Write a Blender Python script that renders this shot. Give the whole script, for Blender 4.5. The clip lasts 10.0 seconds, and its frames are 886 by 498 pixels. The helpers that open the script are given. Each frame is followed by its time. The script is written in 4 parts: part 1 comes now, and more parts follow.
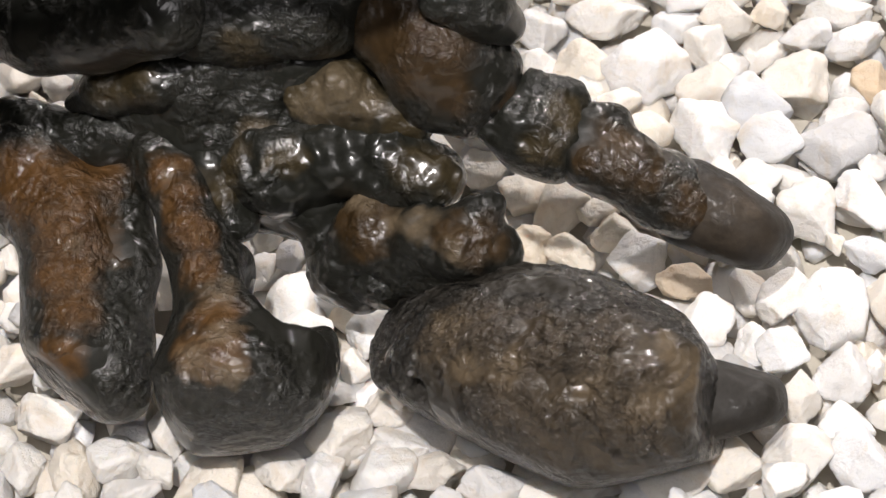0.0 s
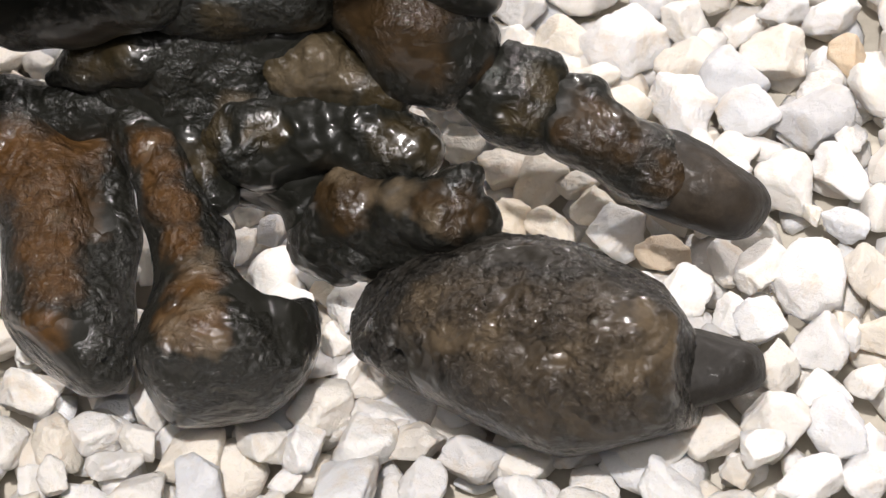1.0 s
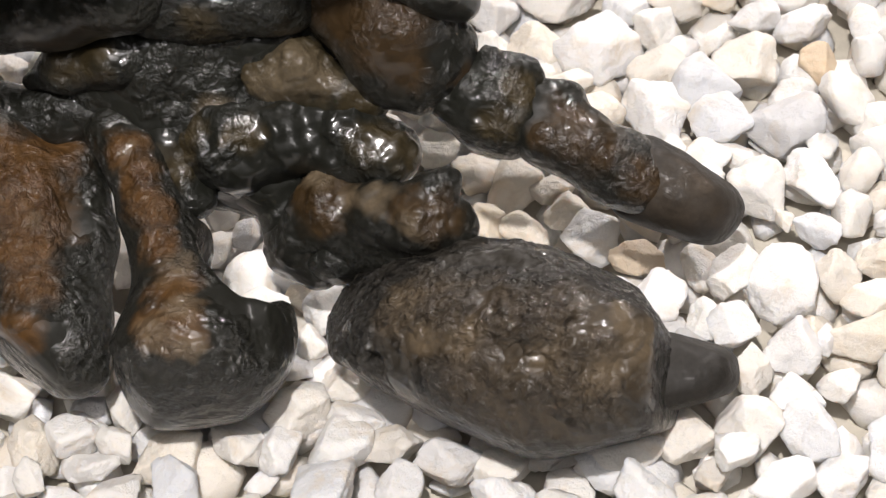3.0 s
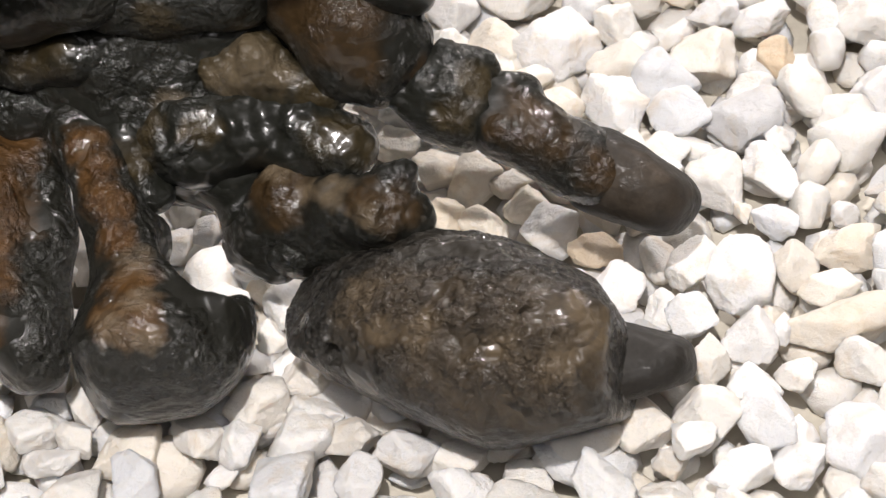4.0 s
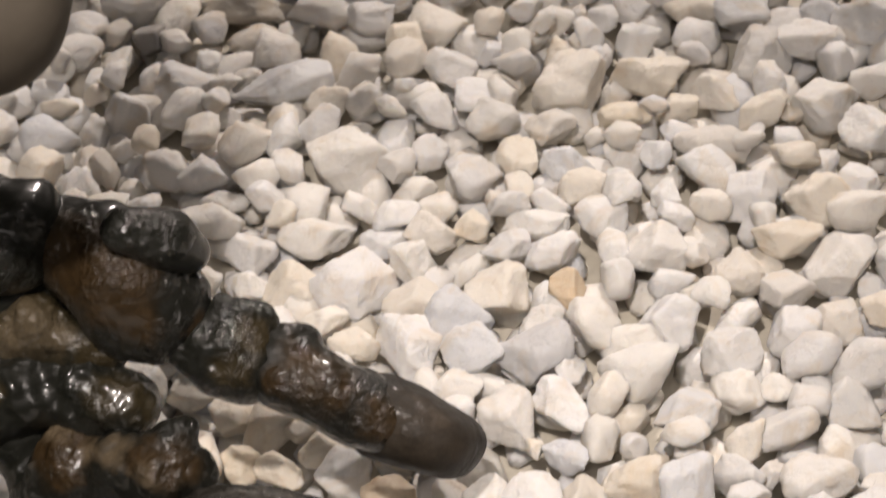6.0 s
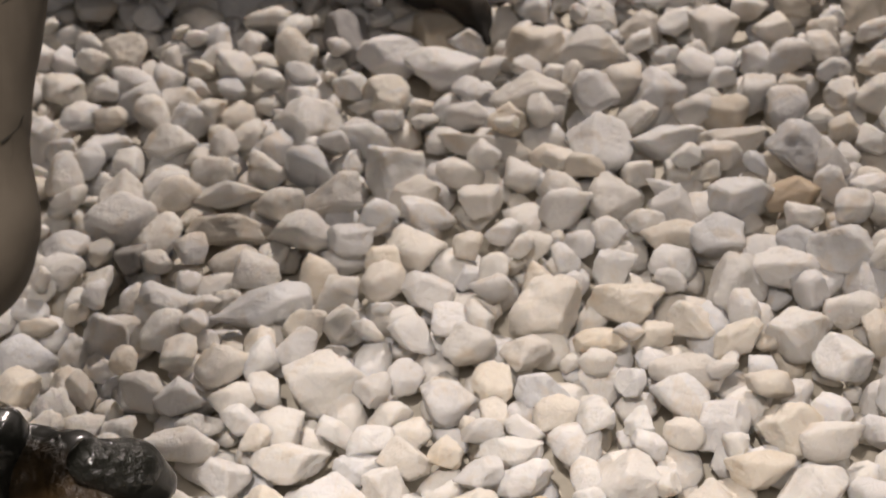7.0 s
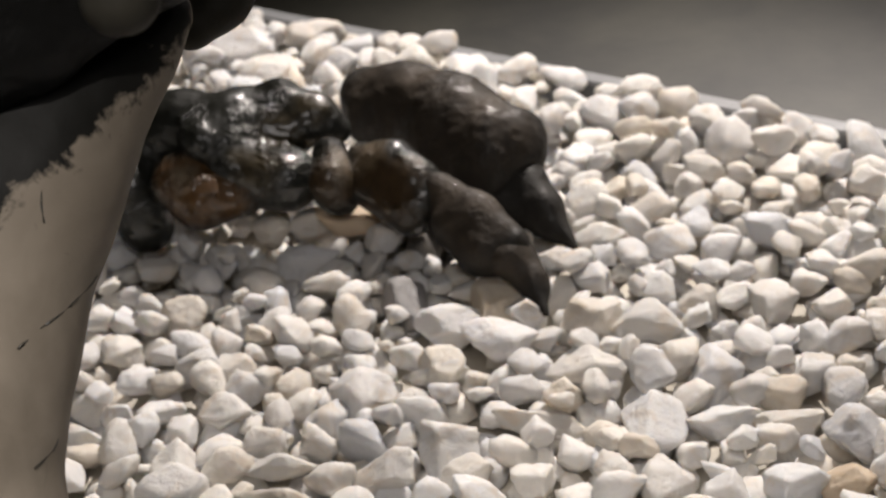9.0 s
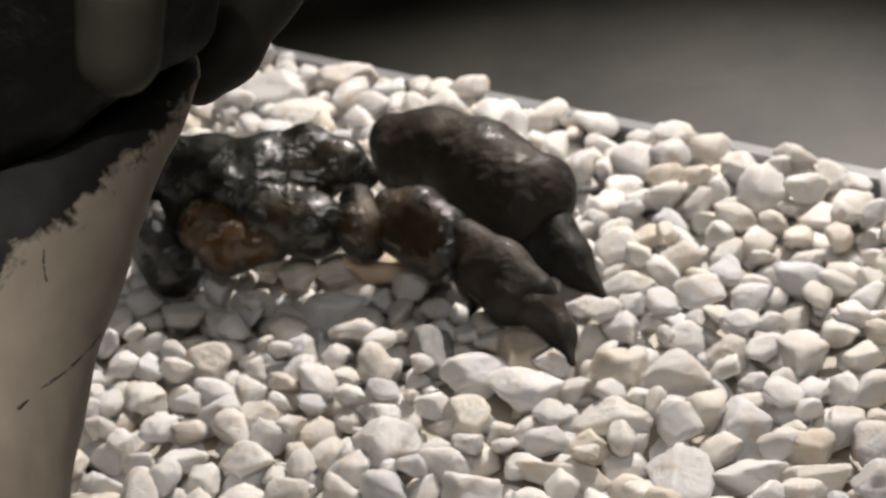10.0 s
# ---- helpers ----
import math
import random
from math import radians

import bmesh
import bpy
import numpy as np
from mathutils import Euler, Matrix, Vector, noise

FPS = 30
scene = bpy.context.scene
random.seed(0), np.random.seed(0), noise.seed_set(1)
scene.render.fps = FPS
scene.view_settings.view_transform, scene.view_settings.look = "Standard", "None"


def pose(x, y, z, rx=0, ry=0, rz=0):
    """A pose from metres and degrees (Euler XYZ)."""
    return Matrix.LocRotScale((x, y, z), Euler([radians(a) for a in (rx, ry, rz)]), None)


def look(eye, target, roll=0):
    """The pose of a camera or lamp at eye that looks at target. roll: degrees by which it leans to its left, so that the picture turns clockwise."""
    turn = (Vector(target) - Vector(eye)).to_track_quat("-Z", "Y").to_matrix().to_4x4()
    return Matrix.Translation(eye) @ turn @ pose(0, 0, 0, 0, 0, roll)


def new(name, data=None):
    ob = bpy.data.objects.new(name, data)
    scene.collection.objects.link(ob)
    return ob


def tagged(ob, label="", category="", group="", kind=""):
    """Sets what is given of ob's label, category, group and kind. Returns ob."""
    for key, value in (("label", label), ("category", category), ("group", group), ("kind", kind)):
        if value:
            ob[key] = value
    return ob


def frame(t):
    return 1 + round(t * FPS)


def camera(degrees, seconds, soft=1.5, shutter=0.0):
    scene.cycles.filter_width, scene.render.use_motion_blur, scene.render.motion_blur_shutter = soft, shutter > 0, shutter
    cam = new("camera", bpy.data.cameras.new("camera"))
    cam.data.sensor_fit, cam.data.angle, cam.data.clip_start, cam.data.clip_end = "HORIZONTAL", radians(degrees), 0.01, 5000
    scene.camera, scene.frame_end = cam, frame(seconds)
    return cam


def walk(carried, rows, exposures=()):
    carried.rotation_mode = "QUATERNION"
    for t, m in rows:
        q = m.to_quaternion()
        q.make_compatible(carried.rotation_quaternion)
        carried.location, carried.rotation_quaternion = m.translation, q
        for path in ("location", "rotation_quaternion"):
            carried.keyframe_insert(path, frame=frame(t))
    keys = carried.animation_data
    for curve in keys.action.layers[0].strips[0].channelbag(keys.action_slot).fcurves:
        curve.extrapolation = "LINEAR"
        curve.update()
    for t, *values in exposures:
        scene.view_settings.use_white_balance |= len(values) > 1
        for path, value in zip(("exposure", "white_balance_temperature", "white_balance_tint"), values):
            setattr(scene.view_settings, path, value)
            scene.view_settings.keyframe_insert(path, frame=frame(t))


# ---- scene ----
cam = camera(22.8, 10.0, soft=1.25, shutter=0.25)
cam.data.dof.use_dof = True
cam.data.dof.focus_distance = 1.8
cam.data.dof.aperture_fstop = 10
PATH = [
    (0, (0.076, -0.066, 1.332), (-0.139, 1.305, -0.108), -10.1),
    (0.5, (0.083, -0.079, 1.327), (-0.127, 1.287, -0.118), -10.4),
    (1, (0.081, -0.087, 1.324), (-0.122, 1.283, -0.119), -10.1),
    (1.5, (0.072, -0.084, 1.328), (-0.117, 1.284, -0.118), -9.7),
    (2, (0.067, -0.09, 1.328), (-0.111, 1.284, -0.115), -9.1),
    (3.5, (0.065, -0.104, 1.33), (-0.092, 1.277, -0.108), -8.7),
    (4, (0.087, -0.117, 1.317), (-0.062, 1.273, -0.113), -8.7),
    (4.5, (0.101, -0.134, 1.316), (-0.019, 1.265, -0.108), -8.3),
    (5, (0.136, -0.141, 1.324), (0.049, 1.288, -0.072), -8.3),
    (5.5, (0.17, -0.114, 1.338), (0.1, 1.341, -0.032), -8.7),
    (6, (0.194, -0.093, 1.354), (0.142, 1.408, 0.033), -8.2),
    (6.2, (0.204, -0.081, 1.372), (0.159, 1.44, 0.075), -7.7),
    (7.3, (0.227, -0.08, 1.385), (0.197, 1.553, 0.23), -7.0),
    (7.5, (0.223, -0.077, 1.393), (0.198, 1.565, 0.252), -6.9),
    (8, (0.248, -0.061, 1.426), (0.196, 1.615, 0.336), -7.1),
    (8.5, (0.259, -0.046, 1.446), (0.19, 1.646, 0.381), -7.3),
    (9, (0.263, -0.024, 1.444), (0.174, 1.688, 0.414), -7.1),
    (9.5, (0.269, -0.009, 1.448), (0.158, 1.714, 0.438), -7.0),
    (10, (0.29, 0.005, 1.444), (0.16, 1.733, 0.445), -7.4),
]
walk(cam, [(t, look(eye, target, roll)) for t, eye, target, roll in PATH],
     exposures=[(0.0, 0.02, 6350, 14), (4.0, 0.0, 6350, 14), (4.6, -0.12, 6450, 14), (5.5, -0.42, 6800, 16), (6.2, -0.46, 6900, 17),
                (7.4, -0.46, 6900, 17), (8.5, 0.04, 6600, 15), (10.0, 0.14, 6500, 12)])

# ---- world and light ----
world = bpy.data.worlds.new("world")
scene.world = world
world.use_nodes = True
world.node_tree.nodes["Background"].inputs[0].default_value = (0.9, 0.95, 1.0, 1)
world.node_tree.nodes["Background"].inputs[1].default_value = 0.05


def spot(eye, target, watts, degrees, radius, colour=(1.0, 0.93, 0.84), blend=0.5):
    d = bpy.data.lights.new("spot_lamp", "SPOT")
    d.energy, d.spot_size, d.shadow_soft_size, d.color, d.spot_blend = watts, radians(degrees), radius, colour, blend
    ob = new("spot_lamp", d)
    ob.matrix_world = look(eye, target)
    return ob


spot((-0.05, -0.2, 3.2), (0.0, 0.84, 0.0), 530, 36, 0.06, (1.0, 0.95, 0.885), 0.85)
spot((1.9, 2.35, 2.6), (-0.05, 0.9, 0.0), 45, 34, 0.05, (1.0, 0.95, 0.89), 0.8)
spot((1.15, 4.6, 2.55), (0.2, 2.2, 0.0), 760, 44, 0.05, (1.0, 0.93, 0.86), 0.8)


# An added soft fill that lifts the dark parts, not a known fitting.
def added_fill(at, size, watts):
    d = bpy.data.lights.new("added_fill", "AREA")
    d.energy, d.size, d.color = watts, size, (1.0, 0.96, 0.92)
    new("added_fill", d).matrix_world = look(at, (at[0], at[1], 0))


added_fill((0.3, -1.2, 3.5), 2.2, 56)


# ---- materials ----
def material(name):
    m = bpy.data.materials.new(name)
    m.use_nodes = True
    t = m.node_tree
    return m, t, t.nodes["Principled BSDF"]


def nod(t, kind, **values):
    n = t.nodes.new(kind)
    for key, value in values.items():
        if key in n.inputs:
            n.inputs[key].default_value = value
    return n


def noise_tex(t, coord, scale, detail=4.0, rough=0.55, distort=0.0):
    n = t.nodes.new("ShaderNodeTexNoise")
    n.inputs["Scale"].default_value, n.inputs["Detail"].default_value = scale, detail
    n.inputs["Roughness"].default_value, n.inputs["Distortion"].default_value = rough, distort
    t.links.new(coord, n.inputs["Vector"])
    return n.outputs["Fac"]


def ramp(t, fac, stops):
    r = t.nodes.new("ShaderNodeValToRGB")
    el = r.color_ramp.elements
    while len(el) < len(stops):
        el.new(0.5)
    for e, (p, c) in zip(el, stops):
        e.position, e.color = p, (*c, 1)
    t.links.new(fac, r.inputs["Fac"])
    return r.outputs["Color"]


def mix(t, fac, a, b, how="MIX"):
    n = t.nodes.new("ShaderNodeMix")
    n.data_type, n.blend_type = "RGBA", how
    for value, slot in ((fac, n.inputs[0]), (a, n.inputs[6]), (b, n.inputs[7])):
        if isinstance(value, (int, float)):
            slot.default_value = value
        elif isinstance(value, tuple):
            slot.default_value = (*value, 1)
        else:
            t.links.new(value, slot)
    return n.outputs[2]


def calc(t, how, a, b=0.0, clamp=False):
    n = t.nodes.new("ShaderNodeMath")
    n.operation, n.use_clamp = how, clamp
    for value, slot in ((a, n.inputs[0]), (b, n.inputs[1])):
        if isinstance(value, (int, float)):
            slot.default_value = value
        else:
            t.links.new(value, slot)
    return n.outputs[0]


def bump(t, bsdf, height, strength, distance, before=None):
    n = t.nodes.new("ShaderNodeBump")
    n.inputs["Strength"].default_value, n.inputs["Distance"].default_value = strength, distance
    t.links.new(height, n.inputs["Height"])
    if before:
        t.links.new(before, n.inputs["Normal"])
    t.links.new(n.outputs[0], bsdf.inputs["Normal"])
    return n.outputs[0]


def bone_material(name, base, brown, pale, rough=0.3, pits=1.0, seed=0.0, grain=(1, 1, 1), cover=0.0):
    """Lacquered fossil: a black film, brown where it has worn through, pale where it is rubbed bare."""
    m, t, bsdf = material(name)
    tc = t.nodes.new("ShaderNodeTexCoord")
    mp = nod(t, "ShaderNodeMapping")
    mp.inputs["Location"].default_value = (seed, seed * 1.7, seed * 0.6)
    t.links.new(tc.outputs["Object"], mp.inputs["Vector"])
    v = mp.outputs["Vector"]
    mp.inputs["Scale"].default_value = grain
    big = noise_tex(t, v, 16.0, 5, 0.6, 0.6)
    mid = noise_tex(t, v, 55.0, 6, 0.65, 0.5)
    fine = noise_tex(t, v, 260.0, 5, 0.7)
    worn, bare = t.nodes.new("ShaderNodeAttribute"), t.nodes.new("ShaderNodeAttribute")
    worn.attribute_name, bare.attribute_name = "worn", "bare"

    def frayed(a, width):
        s = calc(t, "ADD", a, calc(t, "MULTIPLY", calc(t, "SUBTRACT", big, 0.5), 0.9))
        s = calc(t, "ADD", s, calc(t, "MULTIPLY", calc(t, "SUBTRACT", mid, 0.5), 0.45))
        return ramp(t, s, [(0.28, (0, 0, 0)), (0.28 + width, (1, 1, 1))])

    brown_var = mix(t, ramp(t, mid, [(0.35, (0, 0, 0)), (0.7, (1, 1, 1))]), tuple(0.6 * x for x in brown), brown)
    c = mix(t, frayed(worn.outputs["Fac"], 0.6), base, brown_var)
    c = mix(t, calc(t, "MULTIPLY", frayed(bare.outputs["Fac"], 0.9), 0.8), c, pale)
    c = mix(t, 0.55, c, ramp(t, fine, [(0.3, (0.4, 0.4, 0.4)), (0.65, (1.0, 1.0, 1.0))]), "MULTIPLY")
    t.links.new(c, bsdf.inputs["Base Color"])
    r = nod(t, "ShaderNodeMapRange", **{"From Min": 0.3, "From Max": 0.7, "To Min": rough + 0.08, "To Max": rough + 0.32})
    t.links.new(mid, r.inputs["Value"])
    t.links.new(r.outputs[0], bsdf.inputs["Roughness"])
    bsdf.inputs["Specular IOR Level"].default_value = 0.28
    bsdf.inputs["Coat Weight"].default_value = 0.75
    bsdf.inputs["Coat Roughness"].default_value = 0.14
    wrinkle = noise_tex(t, v, 95.0, 5, 0.6, 1.0)
    vor = t.nodes.new("ShaderNodeTexVoronoi")
    vor.inputs["Scale"].default_value = 150.0
    t.links.new(v, vor.inputs["Vector"])
    where = ramp(t, noise_tex(t, v, 20.0, 3, 0.5, 0.3), [(0.46 - cover, (0.04, 0.04, 0.04)), (0.62 - cover, (1, 1, 1))])
    n1 = bump(t, bsdf, calc(t, "MULTIPLY", wrinkle, where), 0.7 * pits, 0.007)
    n2 = bump(t, bsdf, calc(t, "MULTIPLY", vor.outputs["Distance"], where), 0.4 * pits, 0.003, n1)
    n3 = bump(t, bsdf, fine, 0.14, 0.001, n2)
    t.links.new(n2, bsdf.inputs["Coat Normal"])
    return m


M_DARK = bone_material("dark_bone", (0.0125, 0.013, 0.0098), (0.050, 0.037, 0.016), (0.135, 0.105, 0.066), 0.27, seed=1.0)
M_BROWN = bone_material("brown_bone", (0.0125, 0.0125, 0.0095), (0.053, 0.031, 0.0115), (0.14, 0.105, 0.064), 0.3, seed=4.0)
M_ORANGE = bone_material("orange_bone", (0.015, 0.0148, 0.011), (0.115, 0.056, 0.016), (0.15, 0.112, 0.07), 0.32, 1.5, seed=7.3, cover=0.05)
M_CLAW = bone_material("pitted_claw", (0.024, 0.021, 0.016), (0.064, 0.047, 0.028), (0.125, 0.092, 0.055), 0.4, 2.2, seed=2.6, grain=(0.9, 1.1, 0.8), cover=0.06)
M_SMOOTH = bone_material("smooth_claw", (0.020, 0.0175, 0.014), (0.050, 0.038, 0.026), (0.075, 0.058, 0.042), 0.46, 0.45, seed=9.1)
M_SMOOTH.node_tree.nodes["Principled BSDF"].inputs["Coat Weight"].default_value = 0.08

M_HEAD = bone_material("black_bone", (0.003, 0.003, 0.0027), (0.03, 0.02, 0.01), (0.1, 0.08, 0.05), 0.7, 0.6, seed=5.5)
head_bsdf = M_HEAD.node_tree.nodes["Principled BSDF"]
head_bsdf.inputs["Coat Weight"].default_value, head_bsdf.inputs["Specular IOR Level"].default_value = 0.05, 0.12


def pale_bone_material(name, a_col, b_col):
    """Matt pale bone, black where the film still covers it."""
    m, t, bsdf = material(name)
    tc = t.nodes.new("ShaderNodeTexCoord")
    v = tc.outputs["Object"]
    a = noise_tex(t, v, 9.0, 5, 0.6, 0.4)
    f = noise_tex(t, v, 120.0, 5, 0.65)
    c = ramp(t, a, [(0.3, a_col), (0.7, b_col)])
    spots = noise_tex(t, v, 34.0, 5, 0.65, 1.0)
    c = mix(t, ramp(t, spots, [(0.66, (0, 0, 0)), (0.76, (0.6, 0.6, 0.6))]), c, (0.05, 0.045, 0.035))
    film = t.nodes.new("ShaderNodeAttribute")
    film.attribute_name = "worn"
    edge = calc(t, "ADD", film.outputs["Fac"], calc(t, "MULTIPLY", calc(t, "SUBTRACT", spots, 0.5), 1.3))
    edge = calc(t, "ADD", edge, calc(t, "MULTIPLY", calc(t, "SUBTRACT", f, 0.5), 0.6))
    c = mix(t, ramp(t, edge, [(0.32, (0, 0, 0)), (0.55, (1, 1, 1))]), c, (0.005, 0.005, 0.0042))
    t.links.new(c, bsdf.inputs["Base Color"])
    bsdf.inputs["Roughness"].default_value = 0.65
    bsdf.inputs["Specular IOR Level"].default_value = 0.12
    bump(t, bsdf, f, 0.25, 0.002)
    return m


M_PALE = pale_bone_material("pale_bone", (0.095, 0.080, 0.062), (0.145, 0.125, 0.100))
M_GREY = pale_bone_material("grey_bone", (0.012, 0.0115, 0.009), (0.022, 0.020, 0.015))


def pebble_material():
    m, t, bsdf = material("white_marble_pebble")
    tc = t.nodes.new("ShaderNodeTexCoord")
    geo = t.nodes.new("ShaderNodeNewGeometry")
    info = t.nodes.new("ShaderNodeObjectInfo")
    rnd = calc(t, "FRACT", calc(t, "ADD", geo.outputs["Random Per Island"], info.outputs["Random"]))
    vec = t.nodes.new("ShaderNodeVectorMath")
    vec.operation = "ADD"
    comb = t.nodes.new("ShaderNodeCombineXYZ")
    t.links.new(calc(t, "MULTIPLY", rnd, 37.0), comb.inputs[0])
    t.links.new(calc(t, "MULTIPLY", rnd, 91.0), comb.inputs[1])
    t.links.new(geo.outputs["Position"], vec.inputs[0])
    t.links.new(comb.outputs[0], vec.inputs[1])
    v = vec.outputs[0]
    tone = ramp(t, rnd, [(0.0, (0.80, 0.79, 0.77)), (0.22, (0.74, 0.71, 0.66)), (0.4, (0.81, 0.80, 0.79)), (0.55, (0.66, 0.65, 0.64)),
                         (0.68, (0.79, 0.76, 0.71)), (0.8, (0.71, 0.65, 0.56)), (0.9, (0.64, 0.65, 0.67)), (1.0, (0.78, 0.77, 0.75))])
    cloud = noise_tex(t, v, 22.0, 5, 0.6, 0.8)
    vein = noise_tex(t, v, 55.0, 7, 0.68, 0.7)
    c = mix(t, ramp(t, cloud, [(0.54, (0, 0, 0)), (0.76, (0.7, 0.7, 0.7))]), tone, (0.64, 0.52, 0.37))
    c = mix(t, ramp(t, vein, [(0.56, (0, 0, 0)), (0.7, (0.5, 0.5, 0.5))]), c, (0.58, 0.57, 0.55))
    c = mix(t, 1.0, c, info.outputs["Color"], "MULTIPLY")
    t.links.new(c, bsdf.inputs["Base Color"])
    r = nod(t, "ShaderNodeMapRange", **{"To Min": 0.4, "To Max": 0.75})
    t.links.new(vein, r.inputs["Value"])
    t.links.new(r.outputs[0], bsdf.inputs["Roughness"])
    bsdf.inputs["Subsurface Weight"].default_value = 0.45
    bsdf.inputs["Subsurface Radius"].default_value = (1.0, 0.88, 0.72)
    bsdf.inputs["Subsurface Scale"].default_value = 0.009
    n1 = bump(t, bsdf, noise_tex(t, v, 60.0, 6, 0.65, 0.3), 0.6, 0.009)
    bump(t, bsdf, noise_tex(t, v, 260.0, 6, 0.75), 0.5, 0.0025, n1)
    return m


M_PEBBLE = pebble_material()


def plain_material(name, a, b, scale, rough, relief=0.2):
    m, t, bsdf = material(name)
    tc = t.nodes.new("ShaderNodeTexCoord")
    v = tc.outputs["Object"]
    n = noise_tex(t, v, scale, 6, 0.6, 0.3)
    f = noise_tex(t, v, scale * 14, 4, 0.6)
    c = mix(t, 0.35, ramp(t, n, [(0.3, a), (0.7, b)]), ramp(t, f, [(0.3, (0.6, 0.6, 0.6)), (0.7, (1, 1, 1))]), "MULTIPLY")
    t.links.new(c, bsdf.inputs["Base Color"])
    bsdf.inputs["Roughness"].default_value = rough
    bump(t, bsdf, f, relief, 0.002)
    return m


M_BED = plain_material("beige_screed", (0.50, 0.46, 0.38), (0.62, 0.58, 0.50), 6, 0.8)
M_FLOOR = plain_material("grey_concrete", (0.011, 0.011, 0.008), (0.042, 0.040, 0.029), 4.5, 0.5)
M_WALL = plain_material("grey_plaster", (0.20, 0.20, 0.20), (0.26, 0.26, 0.25), 1.0, 0.8)
M_EDGE = plain_material("brushed_edge_strip", (0.20, 0.205, 0.21), (0.28, 0.285, 0.29), 9, 0.4)


# ---- mesh helpers ----
def part(name, bm, mat, parent=None, label="", smooth=True):
    me = bpy.data.meshes.new(name)
    if isinstance(bm, bmesh.types.BMesh):
        bm.to_mesh(me)
        bm.free()
    else:
        me.from_pydata(bm[0].tolist(), [], bm[1].tolist())
    me.materials.append(mat)
    if smooth:
        me.shade_smooth()
    ob = new(name, me)
    if parent:
        ob.parent = parent
        ob.matrix_parent_inverse = parent.matrix_world.inverted()
    return tagged(ob, label)


def box(x0, y0, z0, x1, y1, z1):
    bm = bmesh.new()
    bmesh.ops.create_cube(bm, size=1, matrix=Matrix.Translation(((x0 + x1) / 2, (y0 + y1) / 2, (z0 + z1) / 2))
                          @ Matrix.Diagonal((x1 - x0, y1 - y0, z1 - z0, 1)))
    return bm


def round_cones(points, chains, melt):
    """Distance to chains of tapered rounded rods, melted into one another."""
    total = None
    for chain in chains:
        rods = list(zip(chain, chain[1:])) if len(chain) > 1 else [(chain[0], chain[0])]
        for a, b in rods:
            pa, pb = np.array(a[:3]), np.array(b[:3])
            ab = pb - pa
            h = np.clip(((points - pa) @ ab) / max(ab @ ab, 1e-9), 0, 1)
            d = np.linalg.norm(points - pa - h[:, None] * ab, axis=1) - (a[3] + h * (b[3] - a[3]))
            if total is None:
                total = d
            else:
                k = np.clip(0.5 + 0.5 * (total - d) / melt, 0, 1)
                total = total + (d - total) * k - melt * k * (1 - k)
    return total


def surface(chains, step, melt, cut=None):
    """The skin of the melted rods, by naive surface nets."""
    every = np.array([p for c in chains for p in c])
    lo = (every[:, :3] - every[:, 3:]).min(0) - melt - 2 * step
    hi = (every[:, :3] + every[:, 3:]).max(0) + melt + 2 * step
    n = np.ceil((hi - lo) / step).astype(int) + 1
    g = np.stack(np.meshgrid(*[np.arange(k) for k in n], indexing="ij"), -1).reshape(-1, 3)
    f = round_cones(lo + g * step, chains, melt)
    if cut is not None:
        f = cut(lo + g * step, f)
    f = f.reshape(n)
    inside = f < 0
    m = n - 1
    corner = [(i, j, k) for i in (0, 1) for j in (0, 1) for k in (0, 1)]
    view = {c: f[c[0]:c[0] + m[0], c[1]:c[1] + m[1], c[2]:c[2] + m[2]] for c in corner}
    acc, cnt = np.zeros((*m, 3)), np.zeros(m)
    for c in corner:
        for axis in range(3):
            if c[axis]:
                continue
            e = list(c)
            e[axis] = 1
            a, b = view[c], view[tuple(e)]
            cross = (a < 0) != (b < 0)
            w = np.where(cross, a / np.where(cross, a - b, 1), 0)
            for q in range(3):
                acc[..., q] += np.where(cross, c[q] + (w if q == axis else 0), 0)
            cnt += cross
    has = cnt > 0
    ids = np.full(m, -1)
    ids[has] = np.arange(has.sum())
    where = np.argwhere(has)
    verts = lo + (where + acc[has] / cnt[has][:, None]) * step
    quads = []
    for axis in range(3):
        u, v = (axis + 1) % 3, (axis + 2) % 3
        s0 = [slice(1, m[q]) for q in range(3)]
        s0[axis] = slice(0, m[axis])
        s1 = list(s0)
        s1[axis] = slice(1, m[axis] + 1)
        a, b = inside[tuple(s0)], inside[tuple(s1)]
        off = np.array([0 if q == axis else 1 for q in range(3)])
        for flip, sel in ((False, a & ~b), (True, ~a & b)):
            p = np.argwhere(sel) + off
            du, dv = np.eye(3, dtype=int)[u], np.eye(3, dtype=int)[v]
            four = [ids[tuple((p - x).T)] for x in (0 * du, du, du + dv, dv)]
            quads.append(np.stack(four[::-1] if flip else four, 1))
    quads = np.concatenate(quads)
    return verts, quads[(quads >= 0).all(1)]


